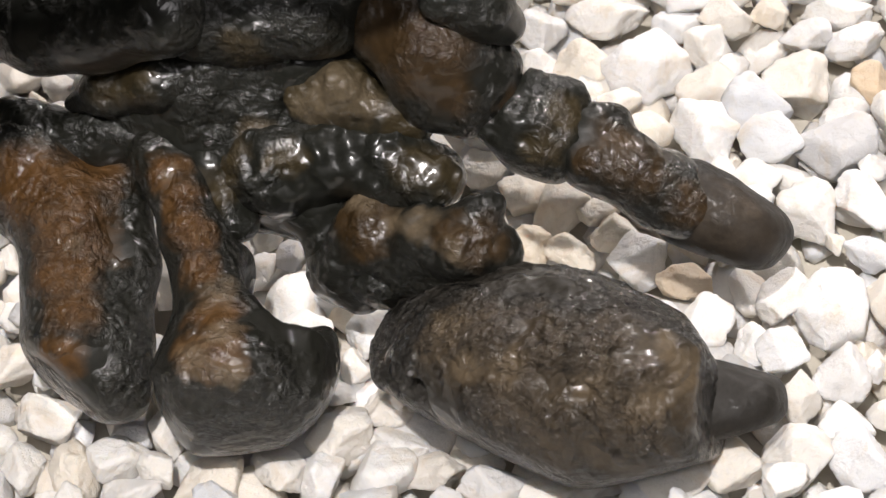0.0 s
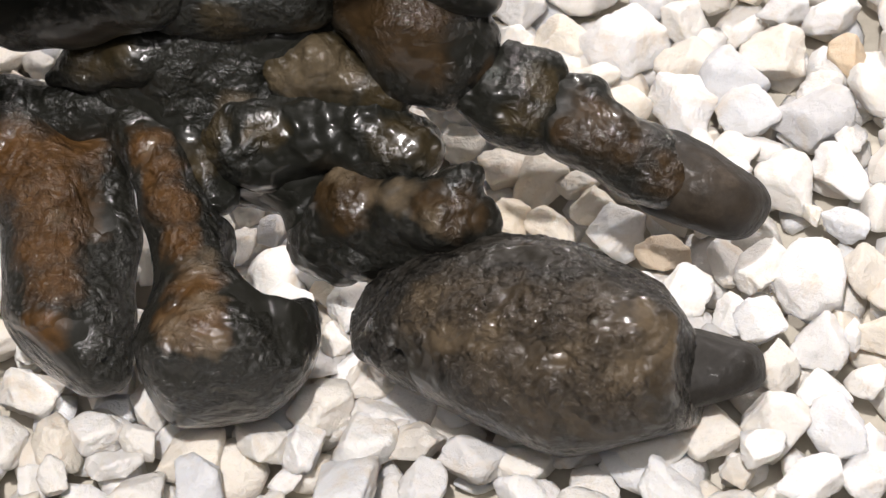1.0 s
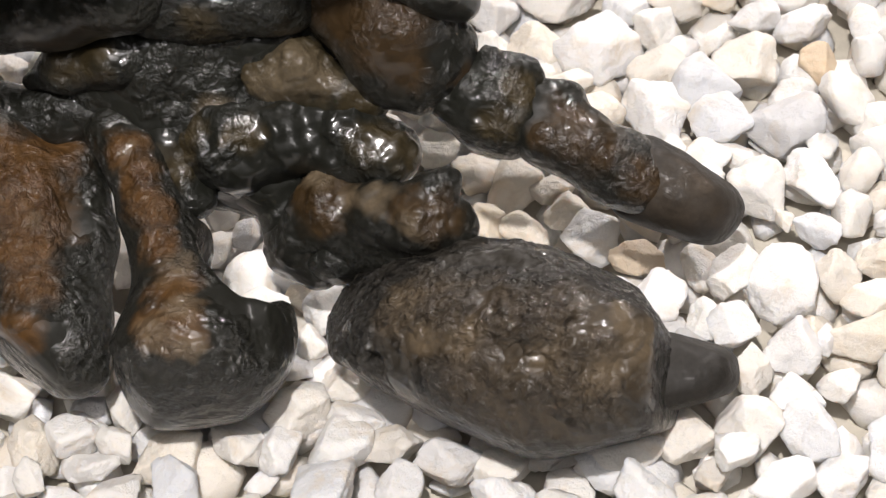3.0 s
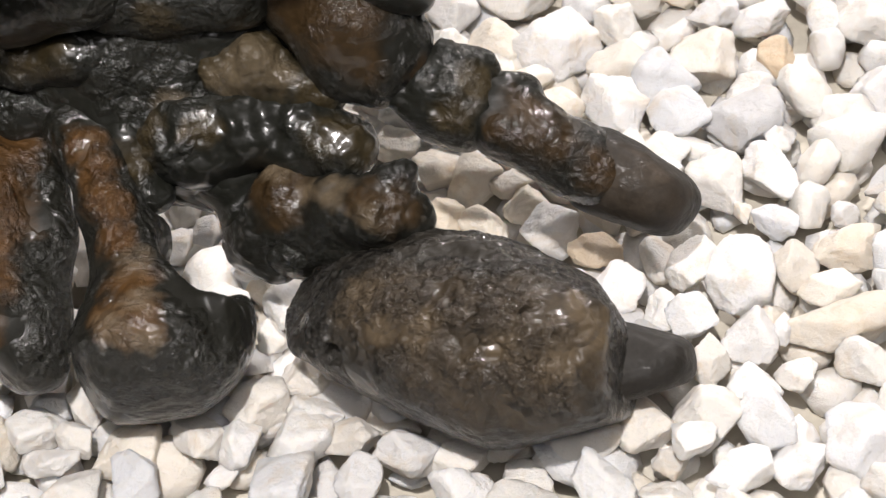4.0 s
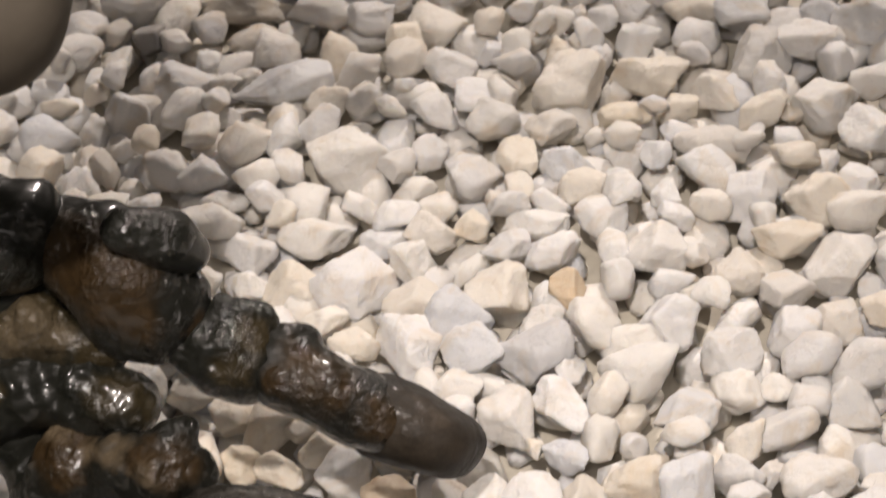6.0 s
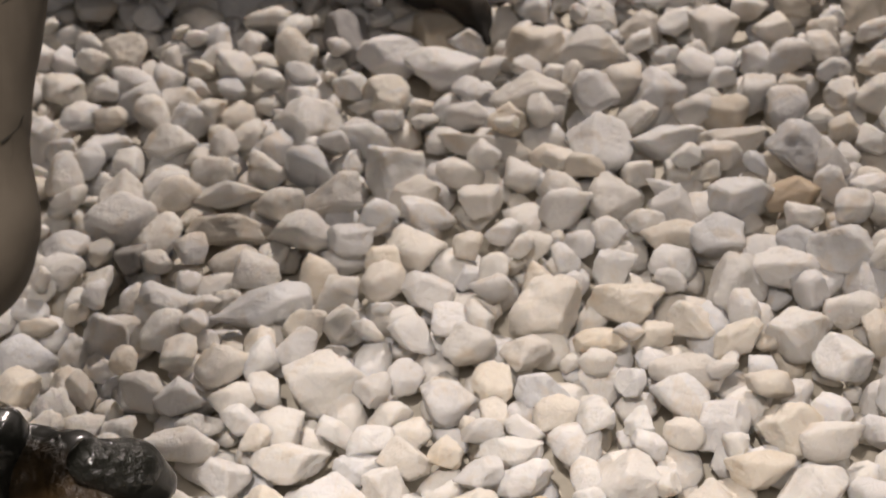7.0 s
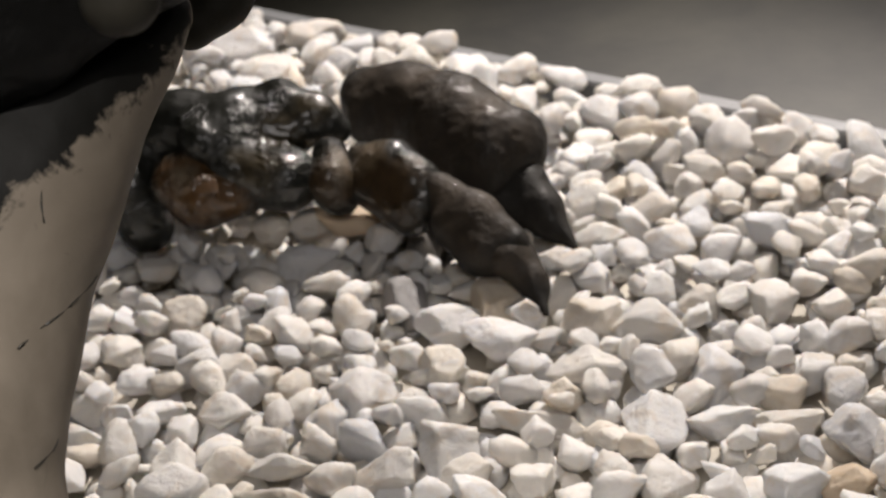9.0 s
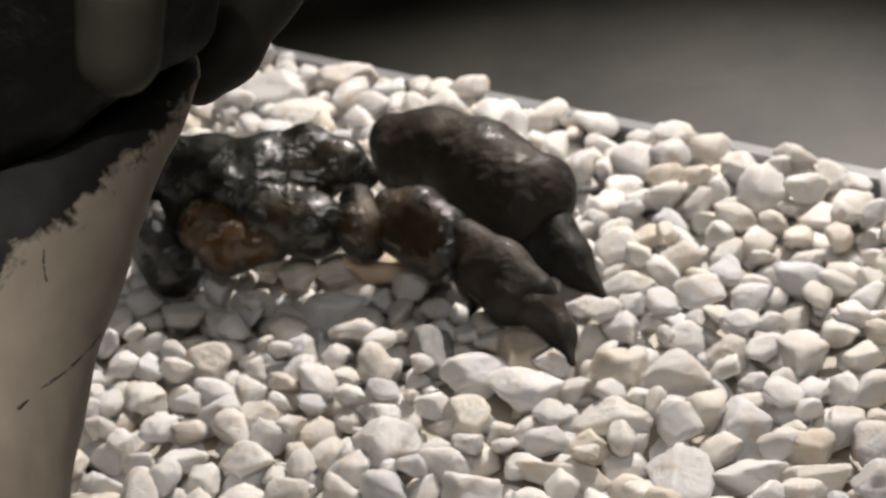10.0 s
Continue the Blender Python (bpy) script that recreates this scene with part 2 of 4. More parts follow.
def roughen(verts, quads, amount, size, seed, ridges=0.0):
    """Pushes the skin in and out along its normals."""
    tri = verts[quads]
    nq = np.cross(tri[:, 2] - tri[:, 0], tri[:, 3] - tri[:, 1])
    nv = np.zeros_like(verts)
    for q in range(4):
        np.add.at(nv, quads[:, q], nq)
    nv /= np.linalg.norm(nv, axis=1, keepdims=True) + 1e-12
    shift = Vector((seed * 3.1, seed * 1.3, seed * 2.7))
    d = np.array([noise.fractal(Vector(p) / size + shift, 0.9, 2.1, 4) for p in verts.tolist()])
    if ridges:
        d += ridges * (0.5 - np.abs([noise.noise(Vector(p) / (size * 0.55) + shift) for p in verts.tolist()]) * 2)
    d *= np.clip(0.45 + 0.9 * nv[:, 2], 0.25, 1.0)
    return verts + nv * (amount * d)[:, None], quads


def stain(ob, name, v, blobs):
    """A number for each vertex: how far the film is worn there."""
    value = np.zeros(len(v))
    v = v + 0.010 * np.array([noise.noise_vector(Vector(p) * 28) for p in v.tolist()]) + 0.006 * np.array([noise.noise_vector(Vector(p) * 90) for p in v.tolist()])
    for x, y, z, r in blobs:
        value = np.maximum(value, np.exp(-(((v - (x, y, z)) ** 2).sum(1) / (1.25 * r * r)) ** 1.3))
    ob.data.attributes.new(name, "FLOAT", "POINT").data.foreach_set("value", value)


def bone(name, mat, parent, label="", step=0.004, melt=0.02, lumps=0.0022, size=0.04, ridges=0.0, chains=(), brown=(), pale=(), hollow=(), faces=(), edge=0.006):
    seed = sum(ord(c) for c in name + label) * 0.17

    def cut(points, f):
        for x, y, z, r in hollow:
            d = r - np.linalg.norm(points - (x, y, z), axis=1)
            k = np.clip(0.5 - 0.5 * (f - d) / 0.008, 0, 1)
            f = f + (d - f) * k + 0.008 * k * (1 - k)
        for x, y, z, nx, ny, nz, *reach in faces:
            d = (points - (x, y, z)) @ np.array((nx, ny, nz))
            if reach:
                d = d - 2 * np.maximum(np.linalg.norm(points - (x, y, z), axis=1) - reach[0], 0)
            k = np.clip(0.5 - 0.5 * (f - d) / edge, 0, 1)
            f = f + (d - f) * k + edge * k * (1 - k)
        return f

    v, q = surface(chains, step, melt, cut if hollow or faces else None)
    v, q = roughen(v, q, lumps, size, seed, ridges)
    ob = part(name, (v, q), mat, parent, label)
    stain(ob, "worn", v, brown)
    stain(ob, "bare", v, pale)
    return ob


def holder(name, at, label, category, group="", kind=""):
    ob = new(name)
    ob.empty_display_size = 0.1
    ob.location = at
    bpy.context.view_layer.update()
    return tagged(ob, label, category, group, kind)


# ---- the room ----
EDGE_A, EDGE_B = Vector((-1.3, 3.925, 0)), Vector((1.5, 2.022, 0))
bm = bmesh.new()
outline = [(-1.3, 0.3), (1.5, 0.3), (EDGE_B.x, EDGE_B.y), (EDGE_A.x, EDGE_A.y)]
for z in (-0.12, -0.045):
    bm.faces.new([bm.verts.new((x, y, z)) for x, y in outline])
bm.verts.ensure_lookup_table()
for i in range(4):
    j = (i + 1) % 4
    bm.faces.new([bm.verts[i], bm.verts[j], bm.verts[4 + j], bm.verts[4 + i]])
bmesh.ops.recalc_face_normals(bm, faces=bm.faces)
bed = tagged(part("ground", bm, M_BED, smooth=False), "beige screed base of a white pebble bed", "pebble bed", kind="structure")

tagged(part("floor", box(-6, -5, -0.2, 6, 9, -0.11), M_FLOOR, smooth=False), "grey mottled concrete museum floor", "floor", kind="structure")
for nm, b in (("wall_north", (-6.2, 9, -0.2, 6.2, 9.2, 3.6)), ("wall_south", (-6.2, -5.2, -0.2, 6.2, -5, 3.6)),
              ("wall_west", (-6.2, -5, -0.2, -6, 9, 3.6)), ("wall_east", (6, -5, -0.2, 6.2, 9, 3.6))):
    tagged(part(nm, box(*b), M_WALL, smooth=False), "plain grey plaster wall", "wall", kind="structure")
tagged(part("ceiling", box(-6.2, -5.2, 3.6, 6.2, 9.2, 3.75), M_WALL, smooth=False), "plain grey ceiling", "ceiling", kind="structure")

# the strip that holds the pebbles at the back
along = (EDGE_B - EDGE_A).normalized()
bm = box(0, 0, -0.11, (EDGE_B - EDGE_A).length, 0.03, 0.0)
bmesh.ops.bevel(bm, geom=bm.edges[:], offset=0.003, segments=2, affect="EDGES")
strip = part("trim", bm, M_EDGE, smooth=False)
strip.matrix_world = Matrix.Translation(EDGE_A) @ Matrix.Rotation(math.atan2(along.y, along.x), 4, "Z")
tagged(strip, "pale grey metal strip along the pebble bed", "edging", kind="structure")

# ---- the fossil foot ----
foot = holder("fossil_skeleton", (-0.15, 1.12, -0.03), "dark brown lacquered fossil foot skeleton lying on white pebbles", "fossil foot")
bone("claw_sheath", M_CLAW, foot, "broad pitted brown claw bone", 0.0026, 0.018, 0.0022, 0.016, 0.5,
     chains=[
        [(-0.141, 1.043, 0.062, 0.0324), (-0.103, 1.024, 0.068, 0.0518), (-0.050, 1.005, 0.072, 0.0703), (0.005, 0.990, 0.072, 0.0793), (0.047, 0.982, 0.070, 0.0739), (0.069, 0.978, 0.066, 0.0629)],
        [(-0.147, 1.062, 0.075, 0.0167), (-0.154, 1.038, 0.050, 0.0198)],
        [(-0.043, 1.055, 0.100, 0.0258), (0.021, 1.038, 0.100, 0.0255), (0.057, 1.016, 0.090, 0.0253)],
        [(0.076, 1.013, 0.085, 0.0219), (0.080, 0.983, 0.062, 0.0252), (0.071, 0.955, 0.040, 0.0252)]],
     brown=[(-0.082, 0.980, 0.131, 0.043), (-0.027, 0.960, 0.143, 0.038), (0.022, 0.947, 0.142, 0.038), (0.060, 0.932, 0.125, 0.034), (-0.034, 0.927, 0.108, 0.049), (0.025, 0.912, 0.102, 0.038)],
     pale=[(0.074, 0.940, 0.127, 0.018), (0.065, 0.957, 0.139, 0.014), (-0.103, 0.999, 0.124, 0.021), (-0.082, 0.965, 0.124, 0.014), (0.043, 0.922, 0.120, 0.019), (0.012, 0.931, 0.131, 0.015), (-0.052, 0.956, 0.131, 0.013)],
     hollow=[(-0.123, 0.980, 0.085, 0.008), (-0.142, 0.994, 0.075, 0.004), (-0.084, 1.026, 0.118, 0.003), (-0.077, 1.019, 0.118, 0.003), (-0.002, 0.993, 0.140, 0.003), (0.010, 0.987, 0.140, 0.004), (0.024, 0.983, 0.135, 0.004), (0.038, 0.983, 0.130, 0.004), (0.051, 0.978, 0.125, 0.004), (-0.019, 0.997, 0.142, 0.003), (0.062, 1.019, 0.105, 0.003)],
     faces=[(0.086, 1.036, 0.060, 0.89, 0.35, 0.31), (0.094, 0.965, 0.060, 0.96, -0.26, 0.11), (-0.014, 1.099, 0.080, 0.19, 0.73, 0.66), (0.046, 1.070, 0.080, 0.50, 0.54, 0.68), (-0.160, 1.080, 0.060, -0.74, 0.15, 0.66), (-0.102, 0.971, 0.040, -0.51, -0.76, -0.41), (0.043, 0.921, 0.040, 0.20, -0.78, -0.60), (-0.172, 1.048, 0.050, -0.99, -0.14, 0.07)], edge=0.008)
bone("claw_core", M_SMOOTH, foot, "dark smooth claw tip", lumps=0.001,
     chains=[
        [(0.058, 0.985, 0.055, 0.0465), (0.109, 0.986, 0.045, 0.0296), (0.151, 0.989, 0.036, 0.0221)]],
     faces=[(0.118, 1.020, 0.045, 0.33, 0.57, 0.75), (0.115, 0.956, 0.040, 0.25, -0.76, -0.60), (0.146, 0.989, 0.040, 0.98, -0.10, 0.16), (0.116, 0.970, 0.068, 0.09, -0.33, 0.94)], edge=0.010)
bone("toe_joint", M_BROWN, foot, "knobby glossy toe joint", 0.0026, 0.010, 0.003, 0.02, 0.4,
     chains=[
        [(-0.186, 1.105, 0.090, 0.0248), (-0.162, 1.114, 0.120, 0.0307)],
        [(-0.146, 1.104, 0.120, 0.0218), (-0.121, 1.095, 0.130, 0.0225)],
        [(-0.112, 1.088, 0.130, 0.0250), (-0.085, 1.082, 0.130, 0.0292), (-0.063, 1.077, 0.125, 0.0214)],
        [(-0.194, 1.114, 0.075, 0.0269), (-0.176, 1.095, 0.070, 0.0187)],
        [(-0.080, 1.105, 0.145, 0.0103), (-0.064, 1.097, 0.155, 0.0119)],
        [(-0.150, 1.089, 0.090, 0.0158), (-0.105, 1.079, 0.095, 0.0148), (-0.069, 1.074, 0.105, 0.0130)],
        [(-0.148, 1.101, 0.110, 0.0263), (-0.103, 1.091, 0.110, 0.0252)]],
     brown=[(-0.164, 1.099, 0.146, 0.030), (-0.157, 1.083, 0.131, 0.017), (-0.069, 1.064, 0.149, 0.021), (-0.093, 1.071, 0.156, 0.017)],
     pale=[(-0.165, 1.120, 0.150, 0.015), (-0.120, 1.083, 0.152, 0.015), (-0.094, 1.060, 0.149, 0.013), (-0.138, 1.096, 0.147, 0.012)])
bone("carpal", M_DARK, foot, "black glossy ankle bone", 0.003, 0.016, 0.007, 0.03, 0.35,
     chains=[
        [(-0.266, 1.160, 0.150, 0.0275), (-0.233, 1.151, 0.155, 0.0335), (-0.192, 1.155, 0.160, 0.0308), (-0.143, 1.156, 0.160, 0.0272), (-0.116, 1.140, 0.155, 0.0209), (-0.104, 1.130, 0.153, 0.0165)],
        [(-0.248, 1.156, 0.120, 0.0260), (-0.208, 1.159, 0.120, 0.0314)],
        [(-0.113, 1.132, 0.150, 0.0226), (-0.144, 1.135, 0.150, 0.0227)],
        [(-0.229, 1.155, 0.100, 0.0181), (-0.210, 1.144, 0.100, 0.0157)]],
     brown=[(-0.270, 1.148, 0.175, 0.026), (-0.218, 1.131, 0.181, 0.017), (-0.110, 1.123, 0.172, 0.026), (-0.094, 1.117, 0.157, 0.017)],
     pale=[(-0.235, 1.130, 0.182, 0.008)])
bone("carpal", M_DARK, foot, "ankle bone with a pale rubbed face", 0.0032, 0.015, 0.007, 0.03, 0.3,
     chains=[
        [(-0.201, 1.184, 0.200, 0.0210), (-0.173, 1.179, 0.205, 0.0226), (-0.144, 1.169, 0.190, 0.0200), (-0.121, 1.164, 0.180, 0.0148)],
        [(-0.199, 1.176, 0.180, 0.0141), (-0.154, 1.165, 0.180, 0.0140)]],
     brown=[(-0.174, 1.166, 0.226, 0.039), (-0.133, 1.151, 0.199, 0.017), (-0.202, 1.169, 0.215, 0.022)],
     pale=[(-0.178, 1.163, 0.224, 0.027), (-0.193, 1.160, 0.210, 0.019), (-0.162, 1.159, 0.216, 0.017)])
bone("carpal", M_BROWN, foot, "brown ankle bone", 0.0035, 0.018, 0.004,
     chains=[
        [(-0.274, 1.204, 0.200, 0.0213), (-0.245, 1.204, 0.210, 0.0220), (-0.213, 1.215, 0.220, 0.0264)],
        [(-0.241, 1.203, 0.180, 0.0223), (-0.274, 1.194, 0.170, 0.0205), (-0.308, 1.192, 0.160, 0.0216)]],
     brown=[(-0.264, 1.187, 0.222, 0.024)])
bone("metatarsal", M_ORANGE, foot, "orange-brown foot bone with a rounded end", 0.0035, 0.016, 0.002, 0.045, 0.0,
     chains=[
        [(-0.434, 1.182, 0.150, 0.0430), (-0.403, 1.130, 0.130, 0.0402), (-0.397, 1.084, 0.100, 0.0408), (-0.391, 1.043, 0.075, 0.0476), (-0.375, 1.018, 0.060, 0.0316)],
        [(-0.361, 1.160, 0.140, 0.0224), (-0.356, 1.101, 0.110, 0.0231), (-0.368, 1.045, 0.075, 0.0273), (-0.361, 1.014, 0.060, 0.0210)],
        [(-0.448, 1.152, 0.130, 0.0235), (-0.454, 1.207, 0.160, 0.0205)]],
     brown=[(-0.415, 1.131, 0.174, 0.040), (-0.388, 1.101, 0.159, 0.035), (-0.397, 1.070, 0.142, 0.026), (-0.393, 1.037, 0.126, 0.024), (-0.395, 1.007, 0.109, 0.021), (-0.380, 1.150, 0.165, 0.027), (-0.437, 1.141, 0.173, 0.027)],
     pale=[(-0.388, 1.090, 0.152, 0.010)],
     faces=[(-0.350, 1.042, 0.155, 0.90, -0.15, 0.42), (-0.402, 1.013, 0.060, -0.63, -0.77, -0.10), (-0.356, 0.988, 0.050, 0.13, -0.74, -0.66)], edge=0.010)
bone("metatarsal", M_ORANGE, foot, "waisted foot bone with a flared black end", 0.0032, 0.014, 0.0022, 0.035, 0.15,
     chains=[
        [(-0.325, 1.167, 0.168, 0.0231), (-0.310, 1.137, 0.158, 0.0229), (-0.297, 1.100, 0.138, 0.0245), (-0.283, 1.068, 0.120, 0.0287), (-0.272, 1.035, 0.104, 0.0363), (-0.271, 1.005, 0.086, 0.0559), (-0.268, 0.993, 0.070, 0.0581)],
        [(-0.243, 1.015, 0.085, 0.0452), (-0.214, 1.021, 0.082, 0.0345), (-0.199, 1.031, 0.082, 0.0225)],
        [(-0.302, 0.991, 0.065, 0.0324), (-0.254, 0.987, 0.060, 0.0388), (-0.216, 0.999, 0.062, 0.0324)],
        [(-0.268, 1.090, 0.108, 0.0185), (-0.233, 1.052, 0.088, 0.0210)],
        [(-0.349, 1.191, 0.165, 0.0180), (-0.324, 1.157, 0.165, 0.0200)]],
     brown=[(-0.315, 1.128, 0.181, 0.020), (-0.302, 1.107, 0.170, 0.019), (-0.292, 1.081, 0.158, 0.020), (-0.290, 1.056, 0.147, 0.019), (-0.270, 1.018, 0.143, 0.022), (-0.282, 0.980, 0.137, 0.020), (-0.263, 0.988, 0.138, 0.020)],
     pale=[(-0.271, 1.034, 0.144, 0.017), (-0.283, 0.975, 0.136, 0.017), (-0.261, 0.997, 0.140, 0.015), (-0.258, 0.972, 0.131, 0.011), (-0.310, 1.127, 0.182, 0.008)],
     faces=[(-0.261, 0.954, 0.117, 0.10, -0.99, -0.05, 0.10), (-0.212, 1.056, 0.080, -0.15, 0.44, 0.88, 0.04), (-0.189, 1.033, 0.070, 0.99, -0.06, 0.13, 0.05), (-0.201, 0.994, 0.050, 0.74, -0.51, -0.45, 0.04), (-0.262, 0.962, 0.040, 0.08, -0.77, -0.63, 0.06), (-0.322, 0.981, 0.060, -0.82, -0.57, 0.04, 0.04)], edge=0.014)
bone("foot_block", M_DARK, foot, "black foot bone joining the toes", 0.004, 0.02, 0.005,
     chains=[
        [(-0.426, 1.193, 0.170, 0.0216), (-0.374, 1.185, 0.170, 0.0206), (-0.319, 1.183, 0.170, 0.0196), (-0.286, 1.165, 0.165, 0.0230)],
        [(-0.282, 1.142, 0.150, 0.0203), (-0.266, 1.123, 0.130, 0.0177)],
        [(-0.454, 1.212, 0.180, 0.0136), (-0.429, 1.195, 0.175, 0.0153)]],
     brown=[(-0.277, 1.129, 0.164, 0.017)])
bone("resin_filler", M_DARK, foot, "black resin that joins the foot bones", 0.004, 0.035, 0.005, 0.03, 0.3,
     chains=[
        [(-0.384, 1.214, 0.175, 0.0154), (-0.340, 1.200, 0.190, 0.0197), (-0.294, 1.196, 0.210, 0.0256), (-0.255, 1.210, 0.235, 0.0263)],
        [(-0.439, 1.209, 0.150, 0.0183), (-0.371, 1.196, 0.150, 0.0209), (-0.309, 1.188, 0.155, 0.0234), (-0.281, 1.168, 0.125, 0.0248), (-0.253, 1.164, 0.100, 0.0182)],
        [(-0.284, 1.185, 0.165, 0.0268), (-0.242, 1.196, 0.175, 0.0268), (-0.206, 1.193, 0.150, 0.0270)],
        [(-0.253, 1.216, 0.200, 0.0312), (-0.196, 1.221, 0.220, 0.0309), (-0.163, 1.213, 0.200, 0.0243)],
        [(-0.269, 1.171, 0.140, 0.0269), (-0.207, 1.154, 0.125, 0.0268), (-0.171, 1.164, 0.125, 0.0246)],
        [(-0.194, 1.116, 0.080, 0.0224), (-0.156, 1.102, 0.085, 0.0222), (-0.120, 1.106, 0.090, 0.0177)]],
     pale=[(-0.251, 1.161, 0.187, 0.018)])
bone("upper_bone", M_DARK, foot, "thick black bone with a rounded end", 0.004,
     chains=[
        [(-0.494, 1.273, 0.245, 0.0340), (-0.456, 1.249, 0.250, 0.0313), (-0.404, 1.210, 0.260, 0.0279), (-0.356, 1.201, 0.270, 0.0311), (-0.298, 1.191, 0.290, 0.0361)]])
bone("knuckle", M_DARK, foot, "dark brown knuckle bone", 0.0032, 0.02, 0.004, 0.03, 0.3,
     chains=[
        [(-0.391, 1.196, 0.200, 0.0080), (-0.358, 1.191, 0.215, 0.0176), (-0.317, 1.189, 0.225, 0.0228), (-0.288, 1.196, 0.230, 0.0219)]],
     brown=[(-0.354, 1.176, 0.232, 0.020), (-0.331, 1.171, 0.240, 0.017)])
bone("upper_bone", M_DARK, foot, "black rough bone mass", 0.004, 0.014, 0.005,
     chains=[
        [(-0.278, 1.205, 0.270, 0.0344), (-0.234, 1.206, 0.270, 0.0343), (-0.196, 1.201, 0.260, 0.0300)],
        [(-0.251, 1.205, 0.250, 0.0260), (-0.218, 1.213, 0.240, 0.0218)],
        [(-0.176, 1.203, 0.250, 0.0198), (-0.168, 1.227, 0.280, 0.0257), (-0.219, 1.234, 0.290, 0.0344)]],
     brown=[(-0.236, 1.175, 0.247, 0.021), (-0.240, 1.170, 0.269, 0.017)])
bone("phalanx", M_BROWN, foot, "thick reddish brown toe bone", 0.0035, 0.014, 0.003, 0.05,
     chains=[
        [(-0.134, 1.217, 0.240, 0.0382), (-0.100, 1.191, 0.230, 0.0430), (-0.076, 1.179, 0.210, 0.0379)],
        [(-0.108, 1.174, 0.200, 0.0286), (-0.082, 1.166, 0.190, 0.0216)],
        [(-0.150, 1.228, 0.260, 0.0260), (-0.110, 1.210, 0.260, 0.0300)],
        [(-0.058, 1.198, 0.220, 0.0156), (-0.050, 1.190, 0.215, 0.0129)]],
     brown=[(-0.130, 1.177, 0.263, 0.038), (-0.095, 1.158, 0.260, 0.034), (-0.118, 1.152, 0.245, 0.025), (-0.147, 1.191, 0.264, 0.021), (-0.087, 1.145, 0.226, 0.021), (-0.046, 1.156, 0.206, 0.013)])
bone("spur", M_DARK, foot, "glossy black spur", 0.0035,
     chains=[
        [(-0.088, 1.182, 0.290, 0.0184), (-0.061, 1.190, 0.270, 0.0202), (-0.045, 1.193, 0.250, 0.0162)]])
bone("phalanx", M_DARK, foot, "short knobby toe bone", 0.003, 0.014, 0.004, 0.025, 0.4,
     chains=[
        [(-0.057, 1.163, 0.185, 0.0225), (-0.034, 1.158, 0.175, 0.0286), (-0.013, 1.151, 0.165, 0.0268)],
        [(-0.027, 1.175, 0.200, 0.0138), (-0.005, 1.173, 0.185, 0.0190)],
        [(-0.038, 1.151, 0.155, 0.0165), (-0.019, 1.142, 0.150, 0.0148)]],
     brown=[(-0.023, 1.128, 0.183, 0.017), (-0.004, 1.151, 0.194, 0.017)],
     hollow=[(-0.038, 1.149, 0.205, 0.005)])
bone("phalanx", M_BROWN, foot, "dark brown toe bone with a collar", 0.003, 0.016, 0.004,
     chains=[
        [(0.011, 1.158, 0.165, 0.0199), (0.014, 1.146, 0.155, 0.0268), (0.039, 1.138, 0.145, 0.0268), (0.064, 1.131, 0.125, 0.0269), (0.082, 1.121, 0.115, 0.0260)],
        [(0.020, 1.164, 0.170, 0.0121), (0.031, 1.168, 0.165, 0.0130)]],
     brown=[(0.036, 1.125, 0.174, 0.030), (0.056, 1.116, 0.158, 0.021), (0.011, 1.120, 0.169, 0.013), (0.089, 1.103, 0.131, 0.021)])
bone("phalanx", M_SMOOTH, foot, "blunt dull brown toe tip", 0.0028, 0.016, 0.0014, 0.03, 0.2,
     chains=[
        [(0.079, 1.137, 0.112, 0.0281), (0.099, 1.129, 0.100, 0.0342), (0.123, 1.123, 0.088, 0.0369), (0.140, 1.120, 0.080, 0.0352)],
        [(0.072, 1.113, 0.090, 0.0132), (0.089, 1.109, 0.080, 0.0149)],
        [(0.099, 1.148, 0.115, 0.0149), (0.116, 1.150, 0.105, 0.0159)]],
     brown=[(0.118, 1.098, 0.121, 0.045), (0.139, 1.091, 0.107, 0.026)],
     pale=[(0.127, 1.109, 0.127, 0.017)],
     faces=[(0.136, 1.162, 0.090, 0.64, 0.44, 0.63), (0.164, 1.121, 0.080, 0.96, -0.26, 0.14), (0.150, 1.107, 0.060, 0.61, -0.70, -0.36), (0.101, 1.114, 0.060, -0.40, -0.67, -0.63)], edge=0.014)
# ---- the second foot ----
foot2 = holder("fossil_skeleton", (0.1, 2.42, -0.03), "dark brown fossil foot with two pointed claws on white pebbles", "fossil foot")
bone("claw_sheath", M_SMOOTH, foot2, "broad dark ribbed claw bone", 0.0035, 0.03, 0.002, 0.03, 0.3,
     chains=[
        [(0.048, 2.638, 0.100, 0.0352), (0.102, 2.601, 0.100, 0.0485), (0.161, 2.541, 0.095, 0.0580), (0.218, 2.483, 0.080, 0.0557), (0.236, 2.480, 0.080, 0.0381)],
        [(0.256, 2.494, 0.090, 0.0191), (0.249, 2.460, 0.070, 0.0189)],
        [(0.144, 2.520, 0.070, 0.0446), (0.200, 2.450, 0.060, 0.0379)],
        [(0.054, 2.600, 0.080, 0.0380), (0.099, 2.561, 0.070, 0.0361)]],
     brown=[(0.164, 2.474, 0.129, 0.093), (0.099, 2.549, 0.137, 0.063), (0.235, 2.447, 0.120, 0.050), (0.053, 2.595, 0.135, 0.045)],
     pale=[(0.116, 2.571, 0.153, 0.030), (0.217, 2.482, 0.144, 0.029)])
